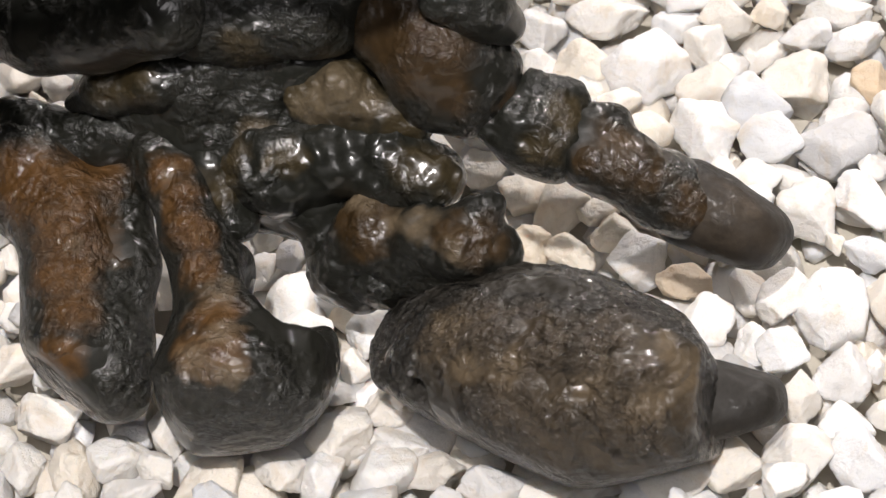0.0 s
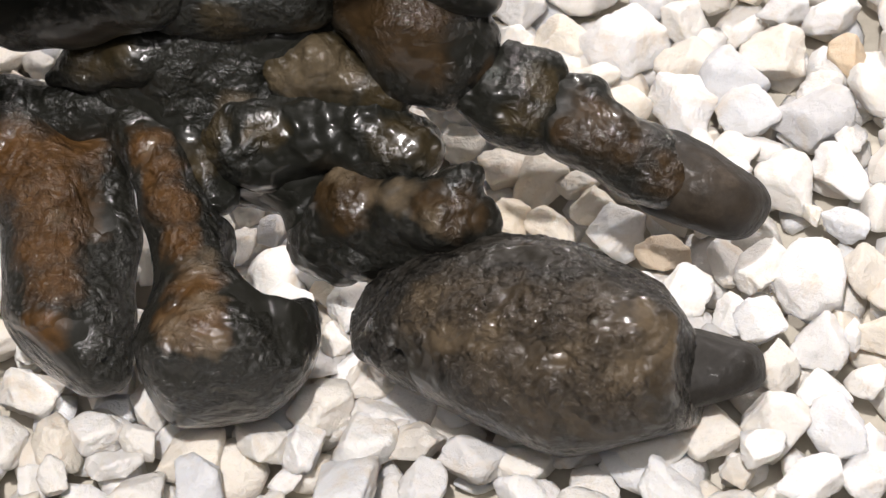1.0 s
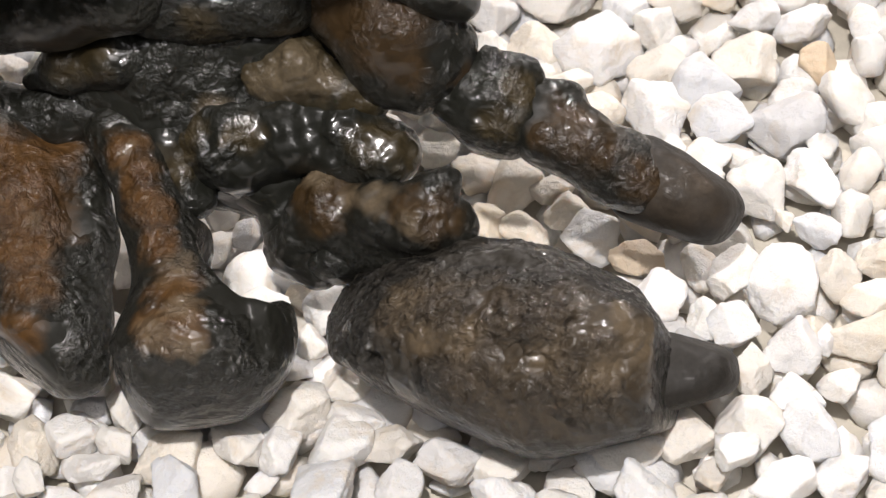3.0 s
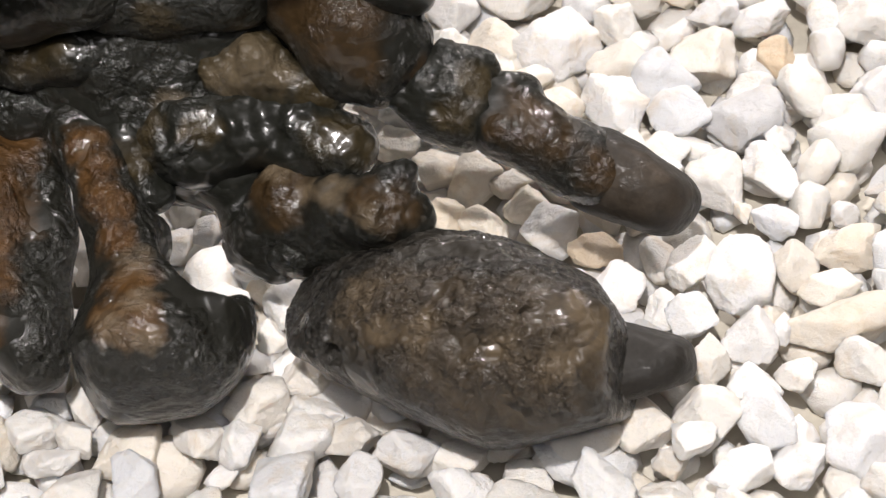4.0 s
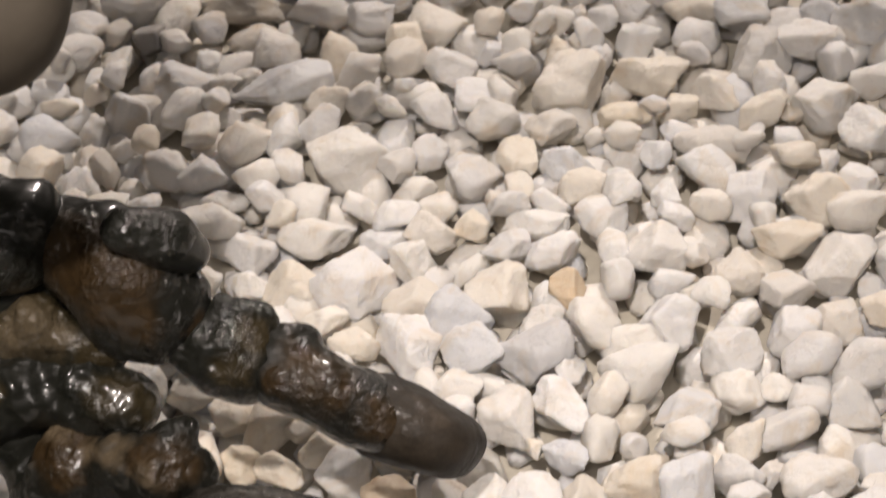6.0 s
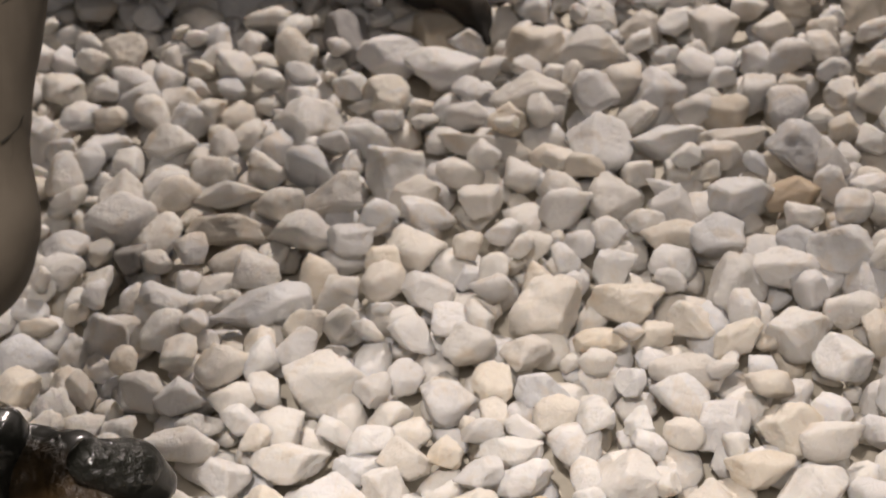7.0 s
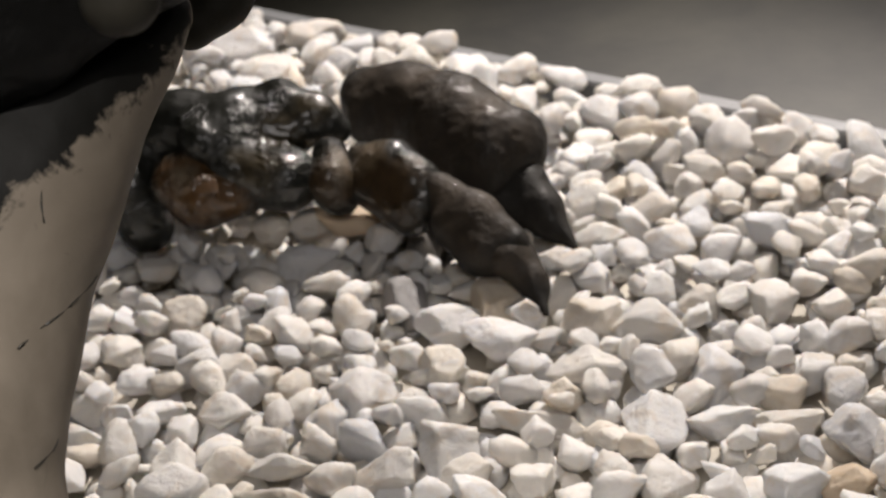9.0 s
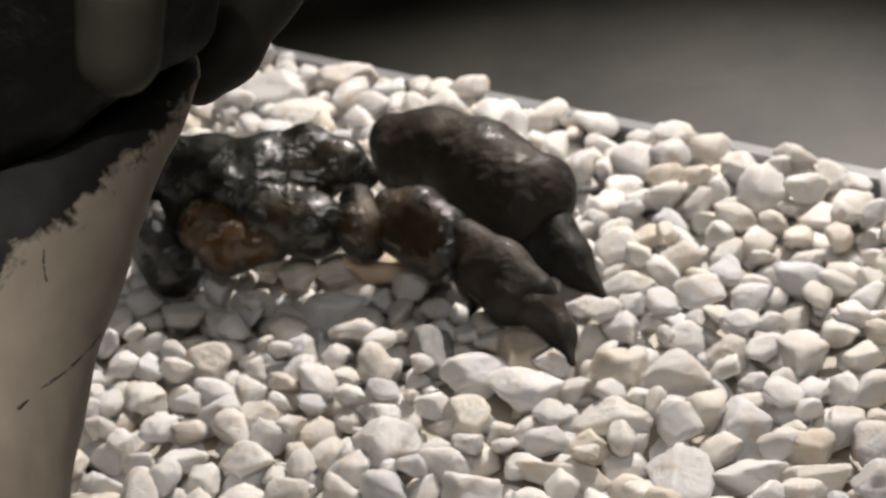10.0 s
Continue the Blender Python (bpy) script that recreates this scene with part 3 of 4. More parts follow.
bone("claw_tip", M_SMOOTH, foot2, "dark pointed claw tip", 0.003, 0.015, 0.001,
     chains=[
        [(0.241, 2.453, 0.058, 0.0335), (0.272, 2.397, 0.032, 0.0230), (0.306, 2.338, 0.005, 0.0050)],
        [(0.226, 2.424, 0.030, 0.0305), (0.283, 2.369, 0.010, 0.0115)]])
bone("claw_sheath", M_SMOOTH, foot2, "brown claw bone", 0.0035, 0.02, 0.002,
     chains=[
        [(0.141, 2.373, 0.090, 0.0227), (0.187, 2.324, 0.072, 0.0280), (0.228, 2.281, 0.055, 0.0221)],
        [(0.155, 2.330, 0.060, 0.0281), (0.191, 2.288, 0.042, 0.0264), (0.213, 2.275, 0.036, 0.0194)]],
     brown=[(0.180, 2.297, 0.090, 0.058), (0.154, 2.337, 0.101, 0.042)],
     pale=[(0.147, 2.347, 0.104, 0.026), (0.195, 2.314, 0.102, 0.025)])
bone("claw_tip", M_SMOOTH, foot2, "dark pointed claw tip", 0.003, 0.015, 0.001,
     chains=[
        [(0.225, 2.269, 0.040, 0.0276), (0.249, 2.244, 0.020, 0.0165), (0.261, 2.198, 0.002, 0.0041)],
        [(0.239, 2.288, 0.035, 0.0181), (0.255, 2.233, 0.010, 0.0096)]],
     brown=[(0.218, 2.263, 0.066, 0.041), (0.243, 2.243, 0.043, 0.027)])
bone("phalanx", M_BROWN, foot2, "brown toe bone", 0.0035,
     chains=[
        [(0.048, 2.447, 0.100, 0.0246), (0.080, 2.427, 0.095, 0.0360), (0.112, 2.395, 0.085, 0.0314), (0.125, 2.372, 0.080, 0.0255)],
        [(0.049, 2.416, 0.080, 0.0259), (0.105, 2.368, 0.060, 0.0285)]],
     brown=[(0.083, 2.371, 0.097, 0.046), (0.056, 2.401, 0.115, 0.035)],
     pale=[(0.057, 2.420, 0.127, 0.026)])
bone("phalanx", M_BROWN, foot2, "short tan toe bone", 0.0035, 0.015, 0.002,
     chains=[
        [(0.005, 2.453, 0.110, 0.0232), (0.007, 2.421, 0.090, 0.0302), (0.012, 2.419, 0.070, 0.0289)]],
     brown=[(0.013, 2.393, 0.108, 0.039)],
     pale=[(0.020, 2.414, 0.119, 0.023)])
bone("knuckle", M_ORANGE, foot2, "amber brown knuckle bone", 0.0035,
     chains=[
        [(-0.184, 2.457, 0.100, 0.0350), (-0.159, 2.428, 0.080, 0.0348), (-0.111, 2.426, 0.080, 0.0290)],
        [(-0.207, 2.449, 0.090, 0.0248), (-0.173, 2.429, 0.060, 0.0218)]],
     brown=[(-0.160, 2.400, 0.106, 0.060), (-0.190, 2.422, 0.113, 0.043), (-0.126, 2.396, 0.088, 0.036)],
     pale=[(-0.181, 2.421, 0.117, 0.021)])
bone("ankle", M_DARK, foot2, "black glossy ankle bones", 0.0035, 0.024, 0.003,
     chains=[
        [(-0.250, 2.557, 0.120, 0.0539), (-0.186, 2.533, 0.130, 0.0460), (-0.117, 2.518, 0.130, 0.0428), (-0.050, 2.506, 0.125, 0.0382)],
        [(-0.118, 2.458, 0.100, 0.0437), (-0.052, 2.433, 0.090, 0.0420)],
        [(-0.101, 2.549, 0.150, 0.0208), (-0.056, 2.539, 0.150, 0.0251), (-0.011, 2.508, 0.140, 0.0235), (0.016, 2.501, 0.120, 0.0176)],
        [(-0.136, 2.516, 0.150, 0.0176), (-0.156, 2.469, 0.140, 0.0218), (-0.128, 2.478, 0.140, 0.0160)],
        [(-0.264, 2.478, 0.080, 0.0442), (-0.248, 2.458, 0.030, 0.0370)]],
     brown=[(-0.058, 2.474, 0.144, 0.032), (-0.014, 2.494, 0.161, 0.029), (-0.086, 2.413, 0.123, 0.036)])

# ---- the hanging bone ----
limb = holder("fossil_bone", (-0.1, 1.2, 0.3), "pale cracked fossil limb bone with a dark glossy head", "fossil bone")
shaft = bone("shaft", M_PALE, limb, "pale grey cracked bone shaft", 0.006, 0.03, 0.0025, 0.05,
     chains=[
        [(0.023, 1.344, 0.830, 0.0190), (-0.006, 1.337, 0.810, 0.0298), (-0.042, 1.327, 0.790, 0.0478), (-0.070, 1.311, 0.765, 0.0593), (-0.088, 1.284, 0.745, 0.0653), (-0.104, 1.267, 0.720, 0.0675), (-0.125, 1.216, 0.665, 0.0683), (-0.137, 1.177, 0.625, 0.0685)],
        [(-0.146, 1.177, 0.630, 0.0686), (-0.147, 1.159, 0.610, 0.0677), (-0.150, 1.137, 0.580, 0.0669), (-0.122, 1.120, 0.560, 0.0495), (-0.127, 1.103, 0.550, 0.0522)],
        [(-0.163, 1.125, 0.566, 0.0650), (-0.323, 1.085, 0.610, 0.0680), (-0.569, 0.962, 0.670, 0.0754), (-0.721, 0.906, 0.412, 0.0843), (-0.749, 0.786, 0.194, 0.0918)]],
     brown=[(-0.074, 1.243, 0.804, 0.040), (-0.036, 1.275, 0.816, 0.033), (-0.001, 1.301, 0.824, 0.028), (0.029, 1.324, 0.835, 0.026), (-0.060, 1.271, 0.821, 0.044), (-0.025, 1.304, 0.837, 0.045), (-0.103, 1.231, 0.793, 0.043), (-0.089, 1.218, 0.782, 0.022), (-0.050, 1.249, 0.798, 0.018)])
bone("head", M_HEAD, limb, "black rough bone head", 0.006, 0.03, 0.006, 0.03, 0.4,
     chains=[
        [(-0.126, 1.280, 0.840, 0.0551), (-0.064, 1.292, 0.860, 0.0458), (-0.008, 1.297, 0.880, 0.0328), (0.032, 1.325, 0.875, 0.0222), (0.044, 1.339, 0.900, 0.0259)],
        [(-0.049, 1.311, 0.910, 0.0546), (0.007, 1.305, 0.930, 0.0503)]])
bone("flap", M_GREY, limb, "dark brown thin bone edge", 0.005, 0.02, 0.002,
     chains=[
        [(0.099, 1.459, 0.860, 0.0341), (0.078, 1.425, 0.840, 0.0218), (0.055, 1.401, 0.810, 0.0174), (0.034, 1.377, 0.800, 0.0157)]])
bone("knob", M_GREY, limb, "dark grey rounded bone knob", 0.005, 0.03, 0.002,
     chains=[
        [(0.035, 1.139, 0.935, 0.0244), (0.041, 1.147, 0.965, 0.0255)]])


def crack(ob, line, width):
    """A dark split along the skin of ob, through places near it."""
    c = bpy.data.curves.new("crack", "CURVE")
    c.dimensions, c.bevel_depth, c.bevel_resolution = "3D", width, 1
    s = c.splines.new("POLY")
    steps = []
    for a, b in zip(line, line[1:]):
        for k in range(6):
            steps.append(Vector(a[:3]).lerp(Vector(b[:3]), k / 6))
    s.points.add(len(steps) - 1)
    back = ob.matrix_world.inverted()
    for n, (p, q) in enumerate(zip(s.points, steps)):
        at = ob.matrix_world @ ob.closest_point_on_mesh(back @ q)[1]
        wob = noise.noise_vector(q * 60) * 0.0012
        p.co = (*(at + wob), 1)
        p.radius = 0.35 + 0.65 * abs(math.sin(n * 0.45))
    c.materials.append(M_DARK)
    curve = new("crack_line", c)
    bpy.context.view_layer.update()
    me = bpy.data.meshes.new_from_object(curve.evaluated_get(bpy.context.evaluated_depsgraph_get()))
    bpy.data.objects.remove(curve)
    ob2 = new("crack", me)
    ob2.parent = ob
    ob2.matrix_parent_inverse = ob.matrix_world.inverted()


bpy.context.view_layer.update()
for line in ([(-0.037, 1.242, 0.688), (-0.045, 1.219, 0.689), (-0.054, 1.198, 0.690)],
             [(-0.054, 1.198, 0.690), (-0.067, 1.175, 0.691), (-0.083, 1.156, 0.688)],
             [],
             [(-0.064, 1.159, 0.621), (-0.069, 1.143, 0.617), (-0.080, 1.119, 0.620)],
             [(-0.057, 1.222, 0.768), (-0.057, 1.214, 0.756), (-0.058, 1.212, 0.749)]):
    crack(shaft, line, 0.0008)


# ---- pebbles ----
rng = np.random.default_rng(5)


def pebble_shape(seed, detail):
    """A broken stone: facets at uneven distances, edges worn and chipped. Fits a box 1 x 1 x 1."""
    r = np.random.default_rng(seed + 40)
    facets = r.normal(size=(int(r.integers(8, 13)), 3))
    facets /= np.linalg.norm(facets, axis=1, keepdims=True)
    for _ in range(10):
        gap = facets[:, None] - facets[None]
        facets += 0.06 * (gap / (0.05 + (gap ** 2).sum(2, keepdims=True))).sum(1) / len(facets)
        facets /= np.linalg.norm(facets, axis=1, keepdims=True)
    away = r.uniform(0.6, 1.0, len(facets))
    sharp = r.uniform(35, 80)
    bm = bmesh.new()
    bmesh.ops.create_icosphere(bm, subdivisions=detail, radius=1)
    v = np.array([x.co[:] for x in bm.verts])
    f = np.array([[x.index for x in face.verts] for face in bm.faces])
    bm.free()
    v /= np.linalg.norm(v, axis=1, keepdims=True)
    reach = ((np.clip(v @ facets.T, 0, None) / away) ** sharp).sum(1) ** (-1 / sharp)
    v = v * np.minimum(reach, 1.25)[:, None]
    shift = Vector((seed * 1.7, 0, 0))
    v *= 1 + (0.07 * np.array([noise.fractal(Vector(x) * 2.2 + shift, 0.6, 2.3, 6) for x in v.tolist()]))[:, None]
    lo, hi = v.min(0), v.max(0)
    return (v - (lo + hi) / 2) / (hi - lo), f


KINDS = 48
FINE = [pebble_shape(k, 4) for k in range(KINDS)]
COARSE = [pebble_shape(k, 3) for k in range(KINDS)]
HIDDEN = [pebble_shape(k, 2) for k in range(KINDS)]


def turn_of(r):
    return np.array(Euler((r.normal(0, 0.32), r.normal(0, 0.32), r.uniform(0, 6.283))).to_matrix())


CELL = 0.005
X0, Y0, NX, NY = -1.25, 0.4, 540, 700
field = np.full((NX, NY), -0.045)
lower, upper = [], []


def inside_bed(x, y, margin=0.03):
    side = (y - EDGE_A.y) * along.x - (x - EDGE_A.x) * along.y
    return -1.2 < x < 1.4 and 0.45 < y and side < -margin


def rest(x, y, half, top):
    """How high a stone of these half sizes comes to lie at x, y."""
    n = int(half[0] / CELL) + 1
    i, j = int((x - X0) / CELL), int((y - Y0) / CELL)
    i0, j0 = max(i - n, 0), max(j - n, 0)
    part_field = field[i0:i + n + 1, j0:j + n + 1]
    gx = ((np.arange(i0, i0 + part_field.shape[0]) - i) * CELL)[:, None]
    gy = ((np.arange(j0, j0 + part_field.shape[1]) - j) * CELL)[None]
    rr = (gx * gx + gy * gy) / (half[0] * half[1])
    bowl = half[2] * np.sqrt(np.clip(1 - rr, 0, 1))
    ok = rr < 0.8
    z = np.percentile((part_field + bowl)[ok], 86) if ok.any() else 0
    return z, i0, j0, part_field.shape, bowl, ok


def lay(x, y, half, z, i0, j0, shape, bowl, ok):
    sub = field[i0:i0 + shape[0], j0:j0 + shape[1]]
    np.copyto(sub, np.maximum(sub, z + bowl), where=ok)


def scatter(count, ceiling_z, store, big):
    for _ in range(count):
        s = float(np.clip(rng.lognormal(math.log(big), 0.26), 0.026, 0.085))
        half = np.array([s, s * rng.uniform(0.68, 0.95), s * rng.uniform(0.5, 0.72)]) / 2
        best = None
        for _ in range(10):
            x, y = rng.uniform(-1.2, 1.4), rng.uniform(0.45, 3.9)
            if not inside_bed(x, y, 0.4 * half[0]):
                continue
            got = rest(x, y, half, ceiling_z)
            if best is None or got[0] < best[2][0]:
                best = (x, y, got)
        heap = 0.0 if best is None or inside_bed(best[0], best[1], 0.18) else 0.034
        if best is None or best[2][0] + half[2] > ceiling_z + heap:
            continue
        x, y, got = best
        lay(x, y, half, *got)
        store.append((x, y, got[0], half * 2, rng.integers(KINDS), turn_of(rng)))


placed = []


def place_pebbles(rows, level=-0.004):
    for x, y, lx, ly, turn, tone in rows:
        if not inside_bed(x, y, 0.02):
            continue
        size = np.array([lx, ly, 0.68 * min(lx, ly) + 0.006])
        half = size / 2
        n = int(max(half[:2]) / CELL) + 1
        i, j = int((x - X0) / CELL), int((y - Y0) / CELL)
        gx, gy = np.meshgrid((np.arange(i - n, i + n + 1) - i) * CELL, (np.arange(j - n, j + n + 1) - j) * CELL, indexing="ij")
        rr = (gx / half[0]) ** 2 + (gy / half[1]) ** 2
        sub = field[i - n:i + n + 1, j - n:j + n + 1]
        np.copyto(sub, np.maximum(sub, level + half[2] * np.sqrt(np.clip(1 - rr, 0, 1))), where=rr < 0.9)
        m = np.array(Euler((rng.normal(0, 0.12), rng.normal(0, 0.12), radians(turn) + rng.integers(2) * math.pi)).to_matrix())
        placed.append((x, y, level, size, rng.integers(KINDS), m, TONES[tone]))


# The dark grey fifth tint puts cast shade into the colour of three stones.
WHITE, GREY, BEIGE, RUST, SHADED, BROWN = (1, 1, 1), (0.88, 0.89, 0.91), (1, 0.96, 0.89), (0.95, 0.76, 0.54), (0.42, 0.42, 0.43), (0.72, 0.62, 0.50)
TONES = (WHITE, GREY, BEIGE, RUST, SHADED, BROWN)
scatter(4200, -0.002, lower, 0.052)
place_pebbles([
    (-0.041, 1.475, 0.052, 0.046, 0, 0), (0.022, 1.488, 0.079, 0.052, 0, 0), (0.086, 1.466, 0.046, 0.042, 0, 0),
    (0.130, 1.472, 0.056, 0.052, 0, 2), (0.168, 1.475, 0.039, 0.040, 0, 0), (0.230, 1.468, 0.067, 0.035, 0, 0),
    (0.111, 1.440, 0.047, 0.057, 0, 0), (-0.002, 1.424, 0.060, 0.060, 0, 0), (-0.041, 1.434, 0.039, 0.035, 0, 0),
    (0.056, 1.414, 0.084, 0.073, 0, 0), (0.199, 1.438, 0.050, 0.041, 0, 0), (0.241, 1.430, 0.058, 0.039, 0, 0),
    (0.109, 1.382, 0.060, 0.056, 0, 0), (0.150, 1.354, 0.063, 0.061, 0, 1), (0.185, 1.385, 0.060, 0.071, 0, 0)])
place_pebbles([
    (0.029, 1.367, 0.044, 0.037, 0, 2), (0.250, 1.371, 0.036, 0.049, 0, 3), (0.222, 1.334, 0.043, 0.036, 0, 0)])
place_pebbles([
    (0.053, 1.335, 0.049, 0.046, 0, 2), (0.104, 1.323, 0.064, 0.081, 0, 0), (0.159, 1.310, 0.057, 0.057, 0, 0),
    (0.213, 1.295, 0.078, 0.064, 0, 1), (0.242, 1.271, 0.030, 0.038, 0, 0), (0.142, 1.263, 0.047, 0.041, 0, 0),
    (0.183, 1.223, 0.055, 0.074, 20, 0), (0.230, 1.226, 0.046, 0.063, 15, 0), (0.228, 1.170, 0.048, 0.029, -35, 0),
    (0.202, 1.183, 0.017, 0.023, 0, 2), (-0.093, 1.298, 0.045, 0.037, 0, 2), (-0.053, 1.265, 0.046, 0.050, 0, 2),
    (-0.024, 1.249, 0.056, 0.054, 0, 2), (0.010, 1.239, 0.041, 0.031, 0, 2), (-0.048, 1.205, 0.036, 0.041, 0, 2)])
place_pebbles([
    (-0.015, 1.192, 0.045, 0.035, 0, 2)])
# The brown stone (tone 5) has the toe tip's shade in its tint.
place_pebbles([
    (0.023, 1.212, 0.045, 0.035, 0, 2), (0.041, 1.179, 0.054, 0.051, 0, 1), (0.077, 1.151, 0.049, 0.034, 0, 5),
    (0.095, 1.106, 0.043, 0.053, 0, 0), (0.129, 1.082, 0.034, 0.043, 0, 0), (0.157, 1.130, 0.042, 0.056, -20, 0),
    (0.192, 1.113, 0.065, 0.076, -15, 0), (0.150, 1.071, 0.043, 0.046, 0, 0), (0.160, 1.022, 0.034, 0.046, 0, 2),
    (0.194, 1.042, 0.046, 0.060, 0, 0), (0.221, 1.049, 0.021, 0.028, 0, 0), (0.191, 0.995, 0.043, 0.033, 15, 0),
    (0.106, 0.963, 0.047, 0.057, 0, 0), (0.153, 0.969, 0.064, 0.056, 0, 0), (0.199, 0.961, 0.046, 0.063, 0, 0)])
place_pebbles([
    (0.048, 0.946, 0.084, 0.037, 10, 0)])
place_pebbles([
    (-0.079, 0.949, 0.056, 0.040, 0, 0), (-0.123, 0.968, 0.049, 0.037, 0, 2), (-0.163, 0.974, 0.055, 0.057, 0, 0),
    (-0.200, 1.013, 0.059, 0.064, 0, 0), (-0.152, 0.997, 0.051, 0.032, -15, 0), (-0.161, 1.037, 0.049, 0.038, 0, 2),
    (-0.244, 0.980, 0.042, 0.057, 15, 0), (-0.212, 0.972, 0.037, 0.047, 0, 0), (-0.303, 0.972, 0.062, 0.043, 0, 2),
    (-0.375, 1.000, 0.052, 0.054, 0, 0), (-0.409, 0.993, 0.047, 0.057, 0, 2), (-0.440, 1.044, 0.056, 0.045, 0, 0),
    (-0.454, 0.994, 0.037, 0.050, 0, 0), (-0.362, 0.965, 0.050, 0.027, 0, 0), (-0.476, 1.102, 0.045, 0.060, -10, 0)])
place_pebbles([
    (-0.490, 1.158, 0.024, 0.032, 0, 0)])
place_pebbles([
    (-0.504, 1.225, 0.022, 0.030, 0, 2), (-0.369, 1.022, 0.034, 0.028, 0, 0), (-0.190, 1.079, 0.026, 0.035, 0, 0),
    (-0.237, 1.144, 0.020, 0.015, 0, 0), (-0.197, 1.132, 0.040, 0.035, 0, 2), (-0.253, 1.207, 0.031, 0.036, 0, 1),
    (-0.531, 1.469, 0.053, 0.064, 0, 0), (-0.492, 1.445, 0.034, 0.035, 0, 0), (-0.513, 1.424, 0.023, 0.031, 30, 2)])
place_pebbles([
    (0.054, 1.600, 0.090, 0.071, -20, 0), (-0.008, 1.728, 0.109, 0.061, 0, 1), (-0.111, 1.759, 0.069, 0.055, 0, 1),
    (-0.151, 1.847, 0.040, 0.049, 0, 4), (0.166, 1.731, 0.056, 0.075, 0, 0), (0.209, 1.746, 0.032, 0.035, 0, 0),
    (0.284, 1.677, 0.089, 0.082, 25, 0), (0.365, 1.673, 0.084, 0.052, 0, 2), (0.425, 1.634, 0.049, 0.052, 0, 2),
    (0.526, 1.595, 0.065, 0.059, 0, 0), (0.558, 1.550, 0.057, 0.056, 30, 0), (0.467, 1.598, 0.061, 0.037, 15, 2),
    (0.200, 1.634, 0.058, 0.044, 20, 2), (0.258, 1.609, 0.054, 0.047, 0, 0), (0.332, 1.619, 0.054, 0.034, 0, 2)])
place_pebbles([
    (0.385, 1.618, 0.042, 0.037, 0, 0), (0.102, 1.581, 0.042, 0.043, 0, 0), (0.178, 1.545, 0.058, 0.056, 0, 0)])
place_pebbles([
    (0.221, 1.568, 0.041, 0.051, 0, 2), (0.269, 1.554, 0.058, 0.050, 0, 0), (0.355, 1.552, 0.033, 0.045, -25, 0),
    (0.409, 1.554, 0.075, 0.063, 0, 0), (0.354, 1.488, 0.030, 0.041, 0, 0), (0.434, 1.479, 0.051, 0.068, -20, 0),
    (0.493, 1.463, 0.062, 0.069, 0, 2), (0.458, 1.406, 0.066, 0.040, 0, 0), (0.498, 1.368, 0.070, 0.060, 0, 0),
    (0.336, 1.416, 0.061, 0.059, 0, 0), (0.368, 1.406, 0.030, 0.041, 0, 0), (0.405, 1.366, 0.049, 0.045, 0, 0),
    (0.335, 1.321, 0.059, 0.069, 0, 0), (0.441, 1.289, 0.051, 0.056, 0, 0), (0.445, 1.339, 0.054, 0.052, 0, 0)])
place_pebbles([
    (0.481, 1.290, 0.042, 0.051, 0, 0)])
place_pebbles([
    (0.520, 1.302, 0.037, 0.050, 0, 0), (0.471, 1.188, 0.046, 0.048, 0, 1), (0.382, 1.264, 0.057, 0.055, 0, 0),
    (0.334, 1.203, 0.061, 0.053, 0, 0), (0.380, 1.224, 0.046, 0.054, 0, 0), (-0.085, 1.530, 0.077, 0.051, 0, 0),
    (0.087, 1.836, 0.057, 0.047, 0, 0), (0.121, 1.789, 0.043, 0.046, 0, 2), (0.067, 1.920, 0.071, 0.065, 0, 1),
    (-0.042, 1.883, 0.109, 0.048, 0, 1), (0.157, 1.896, 0.064, 0.048, 0, 2), (0.230, 1.881, 0.051, 0.056, 0, 0)])
place_pebbles([
    (0.299, 1.290, 0.058, 0.044, 0, 0), (0.263, 1.050, 0.106, 0.049, 8, 0), (0.262, 1.088, 0.053, 0.031, 0, 2),
    (0.280, 1.011, 0.047, 0.049, 0, 0), (0.266, 0.929, 0.059, 0.067, 0, 1), (0.304, 0.956, 0.051, 0.057, 0, 0),
    (0.239, 1.115, 0.038, 0.051, 0, 1), (0.284, 1.136, 0.064, 0.047, 0, 0), (0.317, 1.002, 0.037, 0.042, 0, 2),
    (0.289, 0.887, 0.057, 0.039, 0, 0), (0.173, 0.909, 0.053, 0.045, 0, 0)])
place_pebbles([
    (0.093, 2.261, 0.064, 0.079, 0, 4), (0.144, 2.202, 0.087, 0.057, 15, 0), (0.204, 2.158, 0.093, 0.070, 0, 0),
    (0.134, 2.115, 0.058, 0.065, 0, 2), (0.302, 2.080, 0.097, 0.054, -12, 0), (0.370, 1.955, 0.076, 0.093, 0, 1),
    (0.246, 1.984, 0.121, 0.037, 0, 2), (0.272, 2.037, 0.049, 0.043, 0, 0), (0.142, 1.954, 0.084, 0.093, -25, 0),
    (0.172, 1.861, 0.067, 0.041, 0, 0), (0.040, 2.073, 0.077, 0.083, 0, 0), (-0.114, 2.148, 0.058, 0.058, 0, 0),
    (-0.170, 1.975, 0.056, 0.075, 0, 0), (-0.049, 1.947, 0.093, 0.045, 0, 0), (0.446, 2.050, 0.069, 0.082, 0, 1)])
place_pebbles([
    (0.375, 1.855, 0.060, 0.081, 0, 1), (0.434, 1.833, 0.053, 0.058, 0, 1), (0.510, 1.833, 0.077, 0.072, 0, 0)])
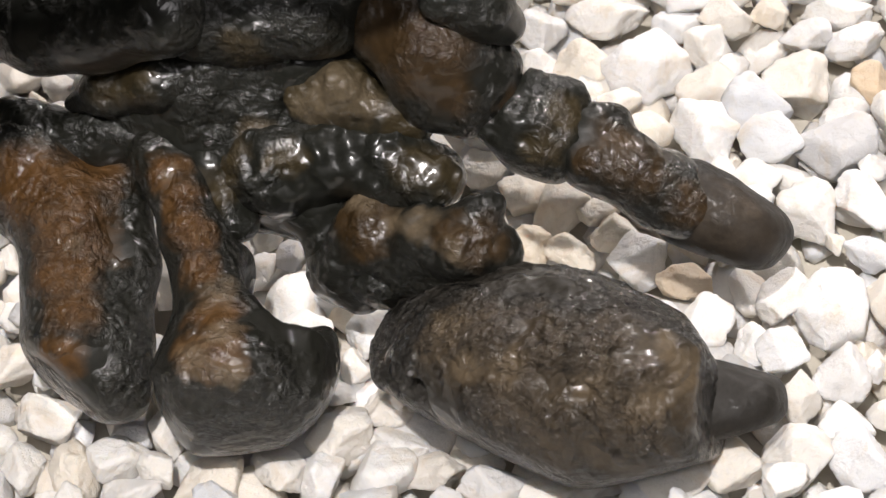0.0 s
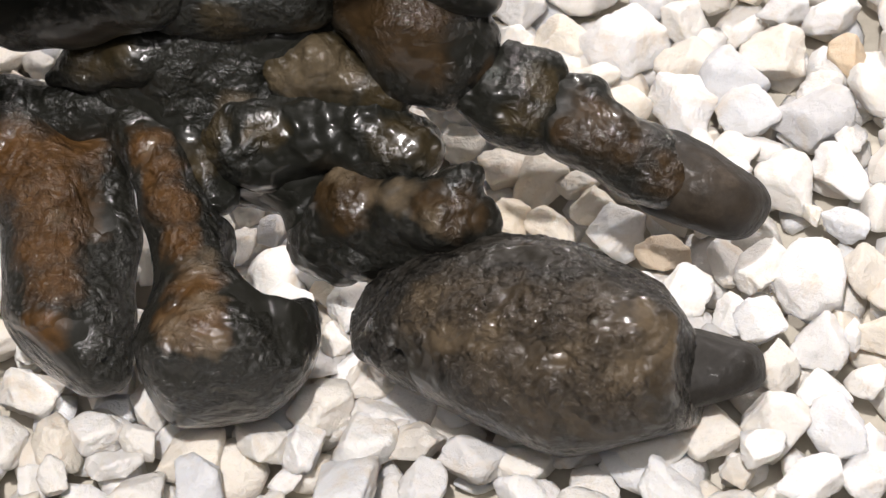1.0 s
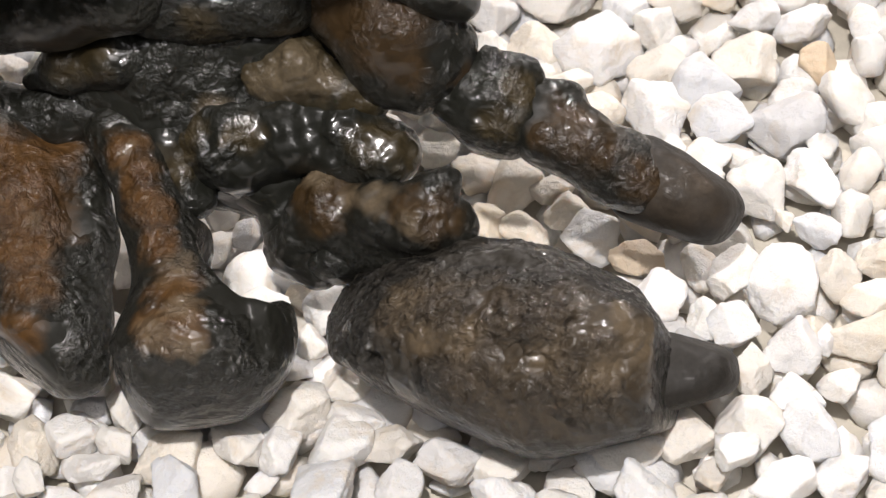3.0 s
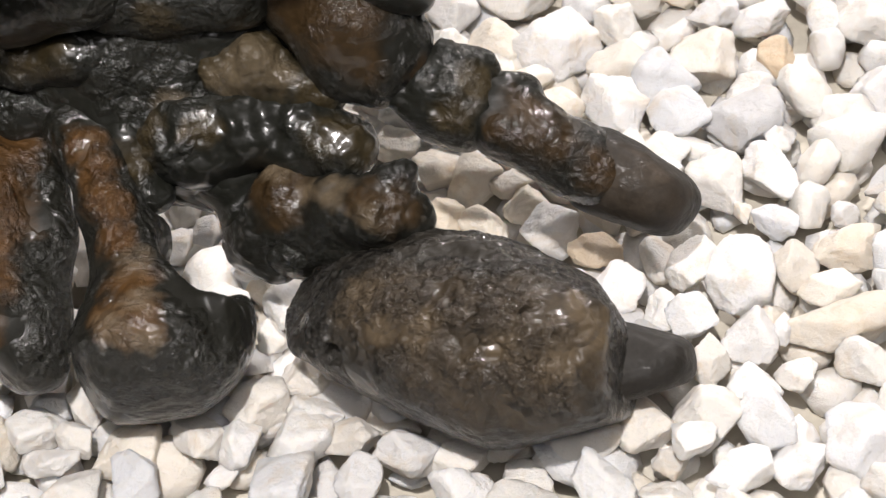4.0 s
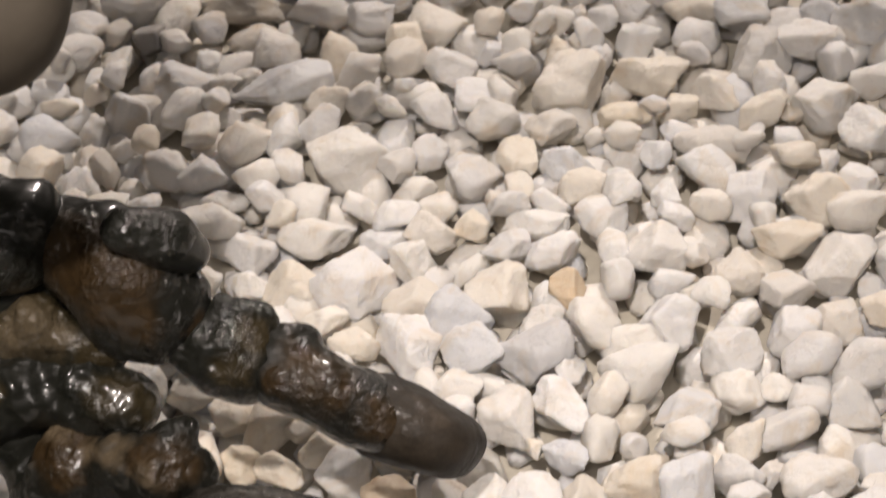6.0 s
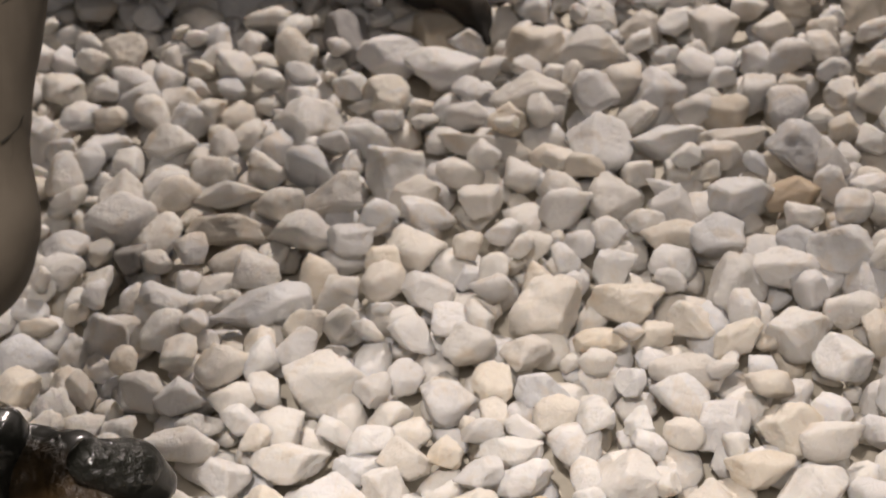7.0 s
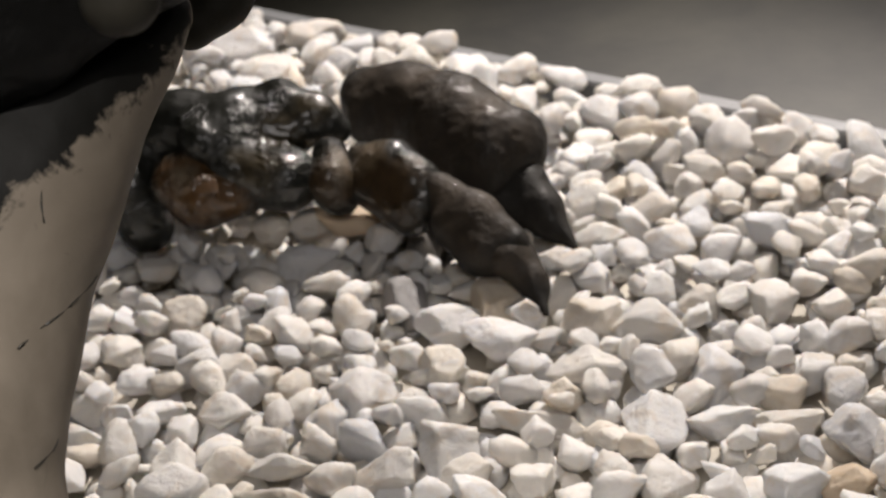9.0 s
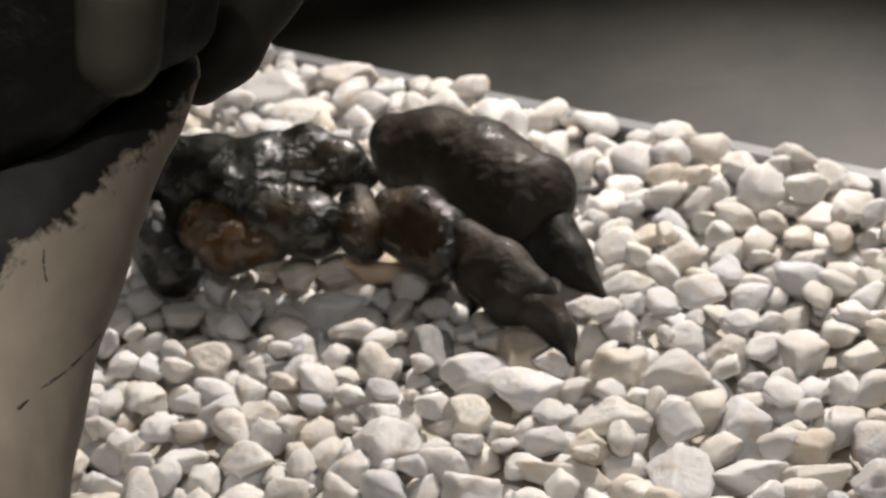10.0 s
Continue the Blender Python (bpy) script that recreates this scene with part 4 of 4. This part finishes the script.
place_pebbles([
    (0.472, 1.768, 0.063, 0.070, 0, 1), (0.480, 1.684, 0.067, 0.077, 0, 1), (0.529, 1.698, 0.073, 0.055, 0, 0),
    (0.592, 1.725, 0.068, 0.071, 0, 0), (0.361, 1.735, 0.050, 0.048, 0, 0), (0.446, 1.955, 0.087, 0.040, 0, 0),
    (0.515, 1.942, 0.080, 0.036, 0, 2), (0.584, 1.905, 0.072, 0.068, 0, 1), (0.556, 2.034, 0.055, 0.075, 0, 1),
    (0.533, 2.184, 0.059, 0.080, 0, 1), (0.447, 2.203, 0.058, 0.058, 0, 1), (0.381, 2.164, 0.093, 0.067, -20, 2),
    (0.315, 2.187, 0.079, 0.067, 0, 0), (0.648, 2.008, 0.041, 0.054, 0, 0), (0.666, 1.911, 0.041, 0.052, 0, 0)])
place_pebbles([
    (0.563, 1.823, 0.064, 0.050, 0, 5)])
place_pebbles([
    (-0.187, 2.276, 0.066, 0.066, 0, 1), (-0.259, 2.212, 0.057, 0.074, 0, 0), (-0.120, 2.059, 0.068, 0.061, 0, 0)])
place_pebbles([
    (0.034, 2.440, 0.122, 0.063, 0, 3), (-0.083, 2.437, 0.055, 0.074, 0, 2), (-0.117, 2.483, 0.048, 0.056, 0, 2),
    (-0.026, 2.441, 0.069, 0.049, 0, 2), (0.071, 2.387, 0.067, 0.048, 0, 1)], 0.02)
place_pebbles([
    (0.091, 3.006, 0.075, 0.079, 0, 0), (0.151, 2.953, 0.084, 0.077, 0, 0), (0.206, 2.921, 0.054, 0.073, 0, 2),
    (0.283, 2.878, 0.072, 0.073, 0, 0), (0.375, 2.838, 0.046, 0.062, 0, 0), (-0.037, 2.375, 0.090, 0.068, 0, 1),
    (0.120, 2.388, 0.068, 0.068, 0, 4), (0.202, 2.239, 0.065, 0.082, 0, 2), (0.236, 2.226, 0.050, 0.068, 0, 0),
    (0.516, 2.755, 0.067, 0.066, 0, 0), (0.571, 2.683, 0.073, 0.064, 0, 0), (0.644, 2.601, 0.080, 0.062, 0, 0),
    (-0.051, 3.043, 0.100, 0.085, 0, 0), (0.019, 3.046, 0.072, 0.073, 0, 0), (-0.165, 3.029, 0.108, 0.085, 0, 0)])
place_pebbles([
    (-0.116, 2.941, 0.106, 0.070, 0, 0)])
scatter(5500, 0.025, upper, 0.053)

pebbles = lower + upper
near = [p for p in upper if -0.45 < p[0] < 0.6 and 0.85 < p[1] < 2.0]
near = sorted(near, key=lambda p: p[1])[:max(0, 300 - len(placed))]
chosen = {id(p) for p in near}
near = [(*p, WHITE) for p in near] + placed
shapes = []
for k in range(KINDS):
    me = bpy.data.meshes.new("pebble")
    me.from_pydata(FINE[k][0].tolist(), [], FINE[k][1].tolist())
    me.materials.append(M_PEBBLE)
    me.shade_smooth()
    shapes.append(me)
for x, y, z, size, kind, turn, tint in near:
    ob = new("pebble", shapes[kind])
    ob.parent = bed
    ob.color = (*tint, 1)
    ob.matrix_world = Matrix.Translation((x, y, z)) @ Matrix(turn.tolist()).to_4x4() @ Matrix.Diagonal((*size.tolist(), 1))
vs, fs, base = [], [], 0
for p in pebbles:
    if id(p) in chosen:
        continue
    x, y, z, size, kind, turn = p
    v, f = (COARSE if z > -0.02 else HIDDEN)[kind]
    vs.append((v * size) @ turn.T + (x, y, z))
    fs.append(f + base)
    base += len(v)
vs, fs = np.concatenate(vs), np.concatenate(fs)
rest_ob = part("pebbles", (vs, fs), M_PEBBLE, bed)
tagged(rest_ob, "bed of broken white marble pebbles", kind="stuff")
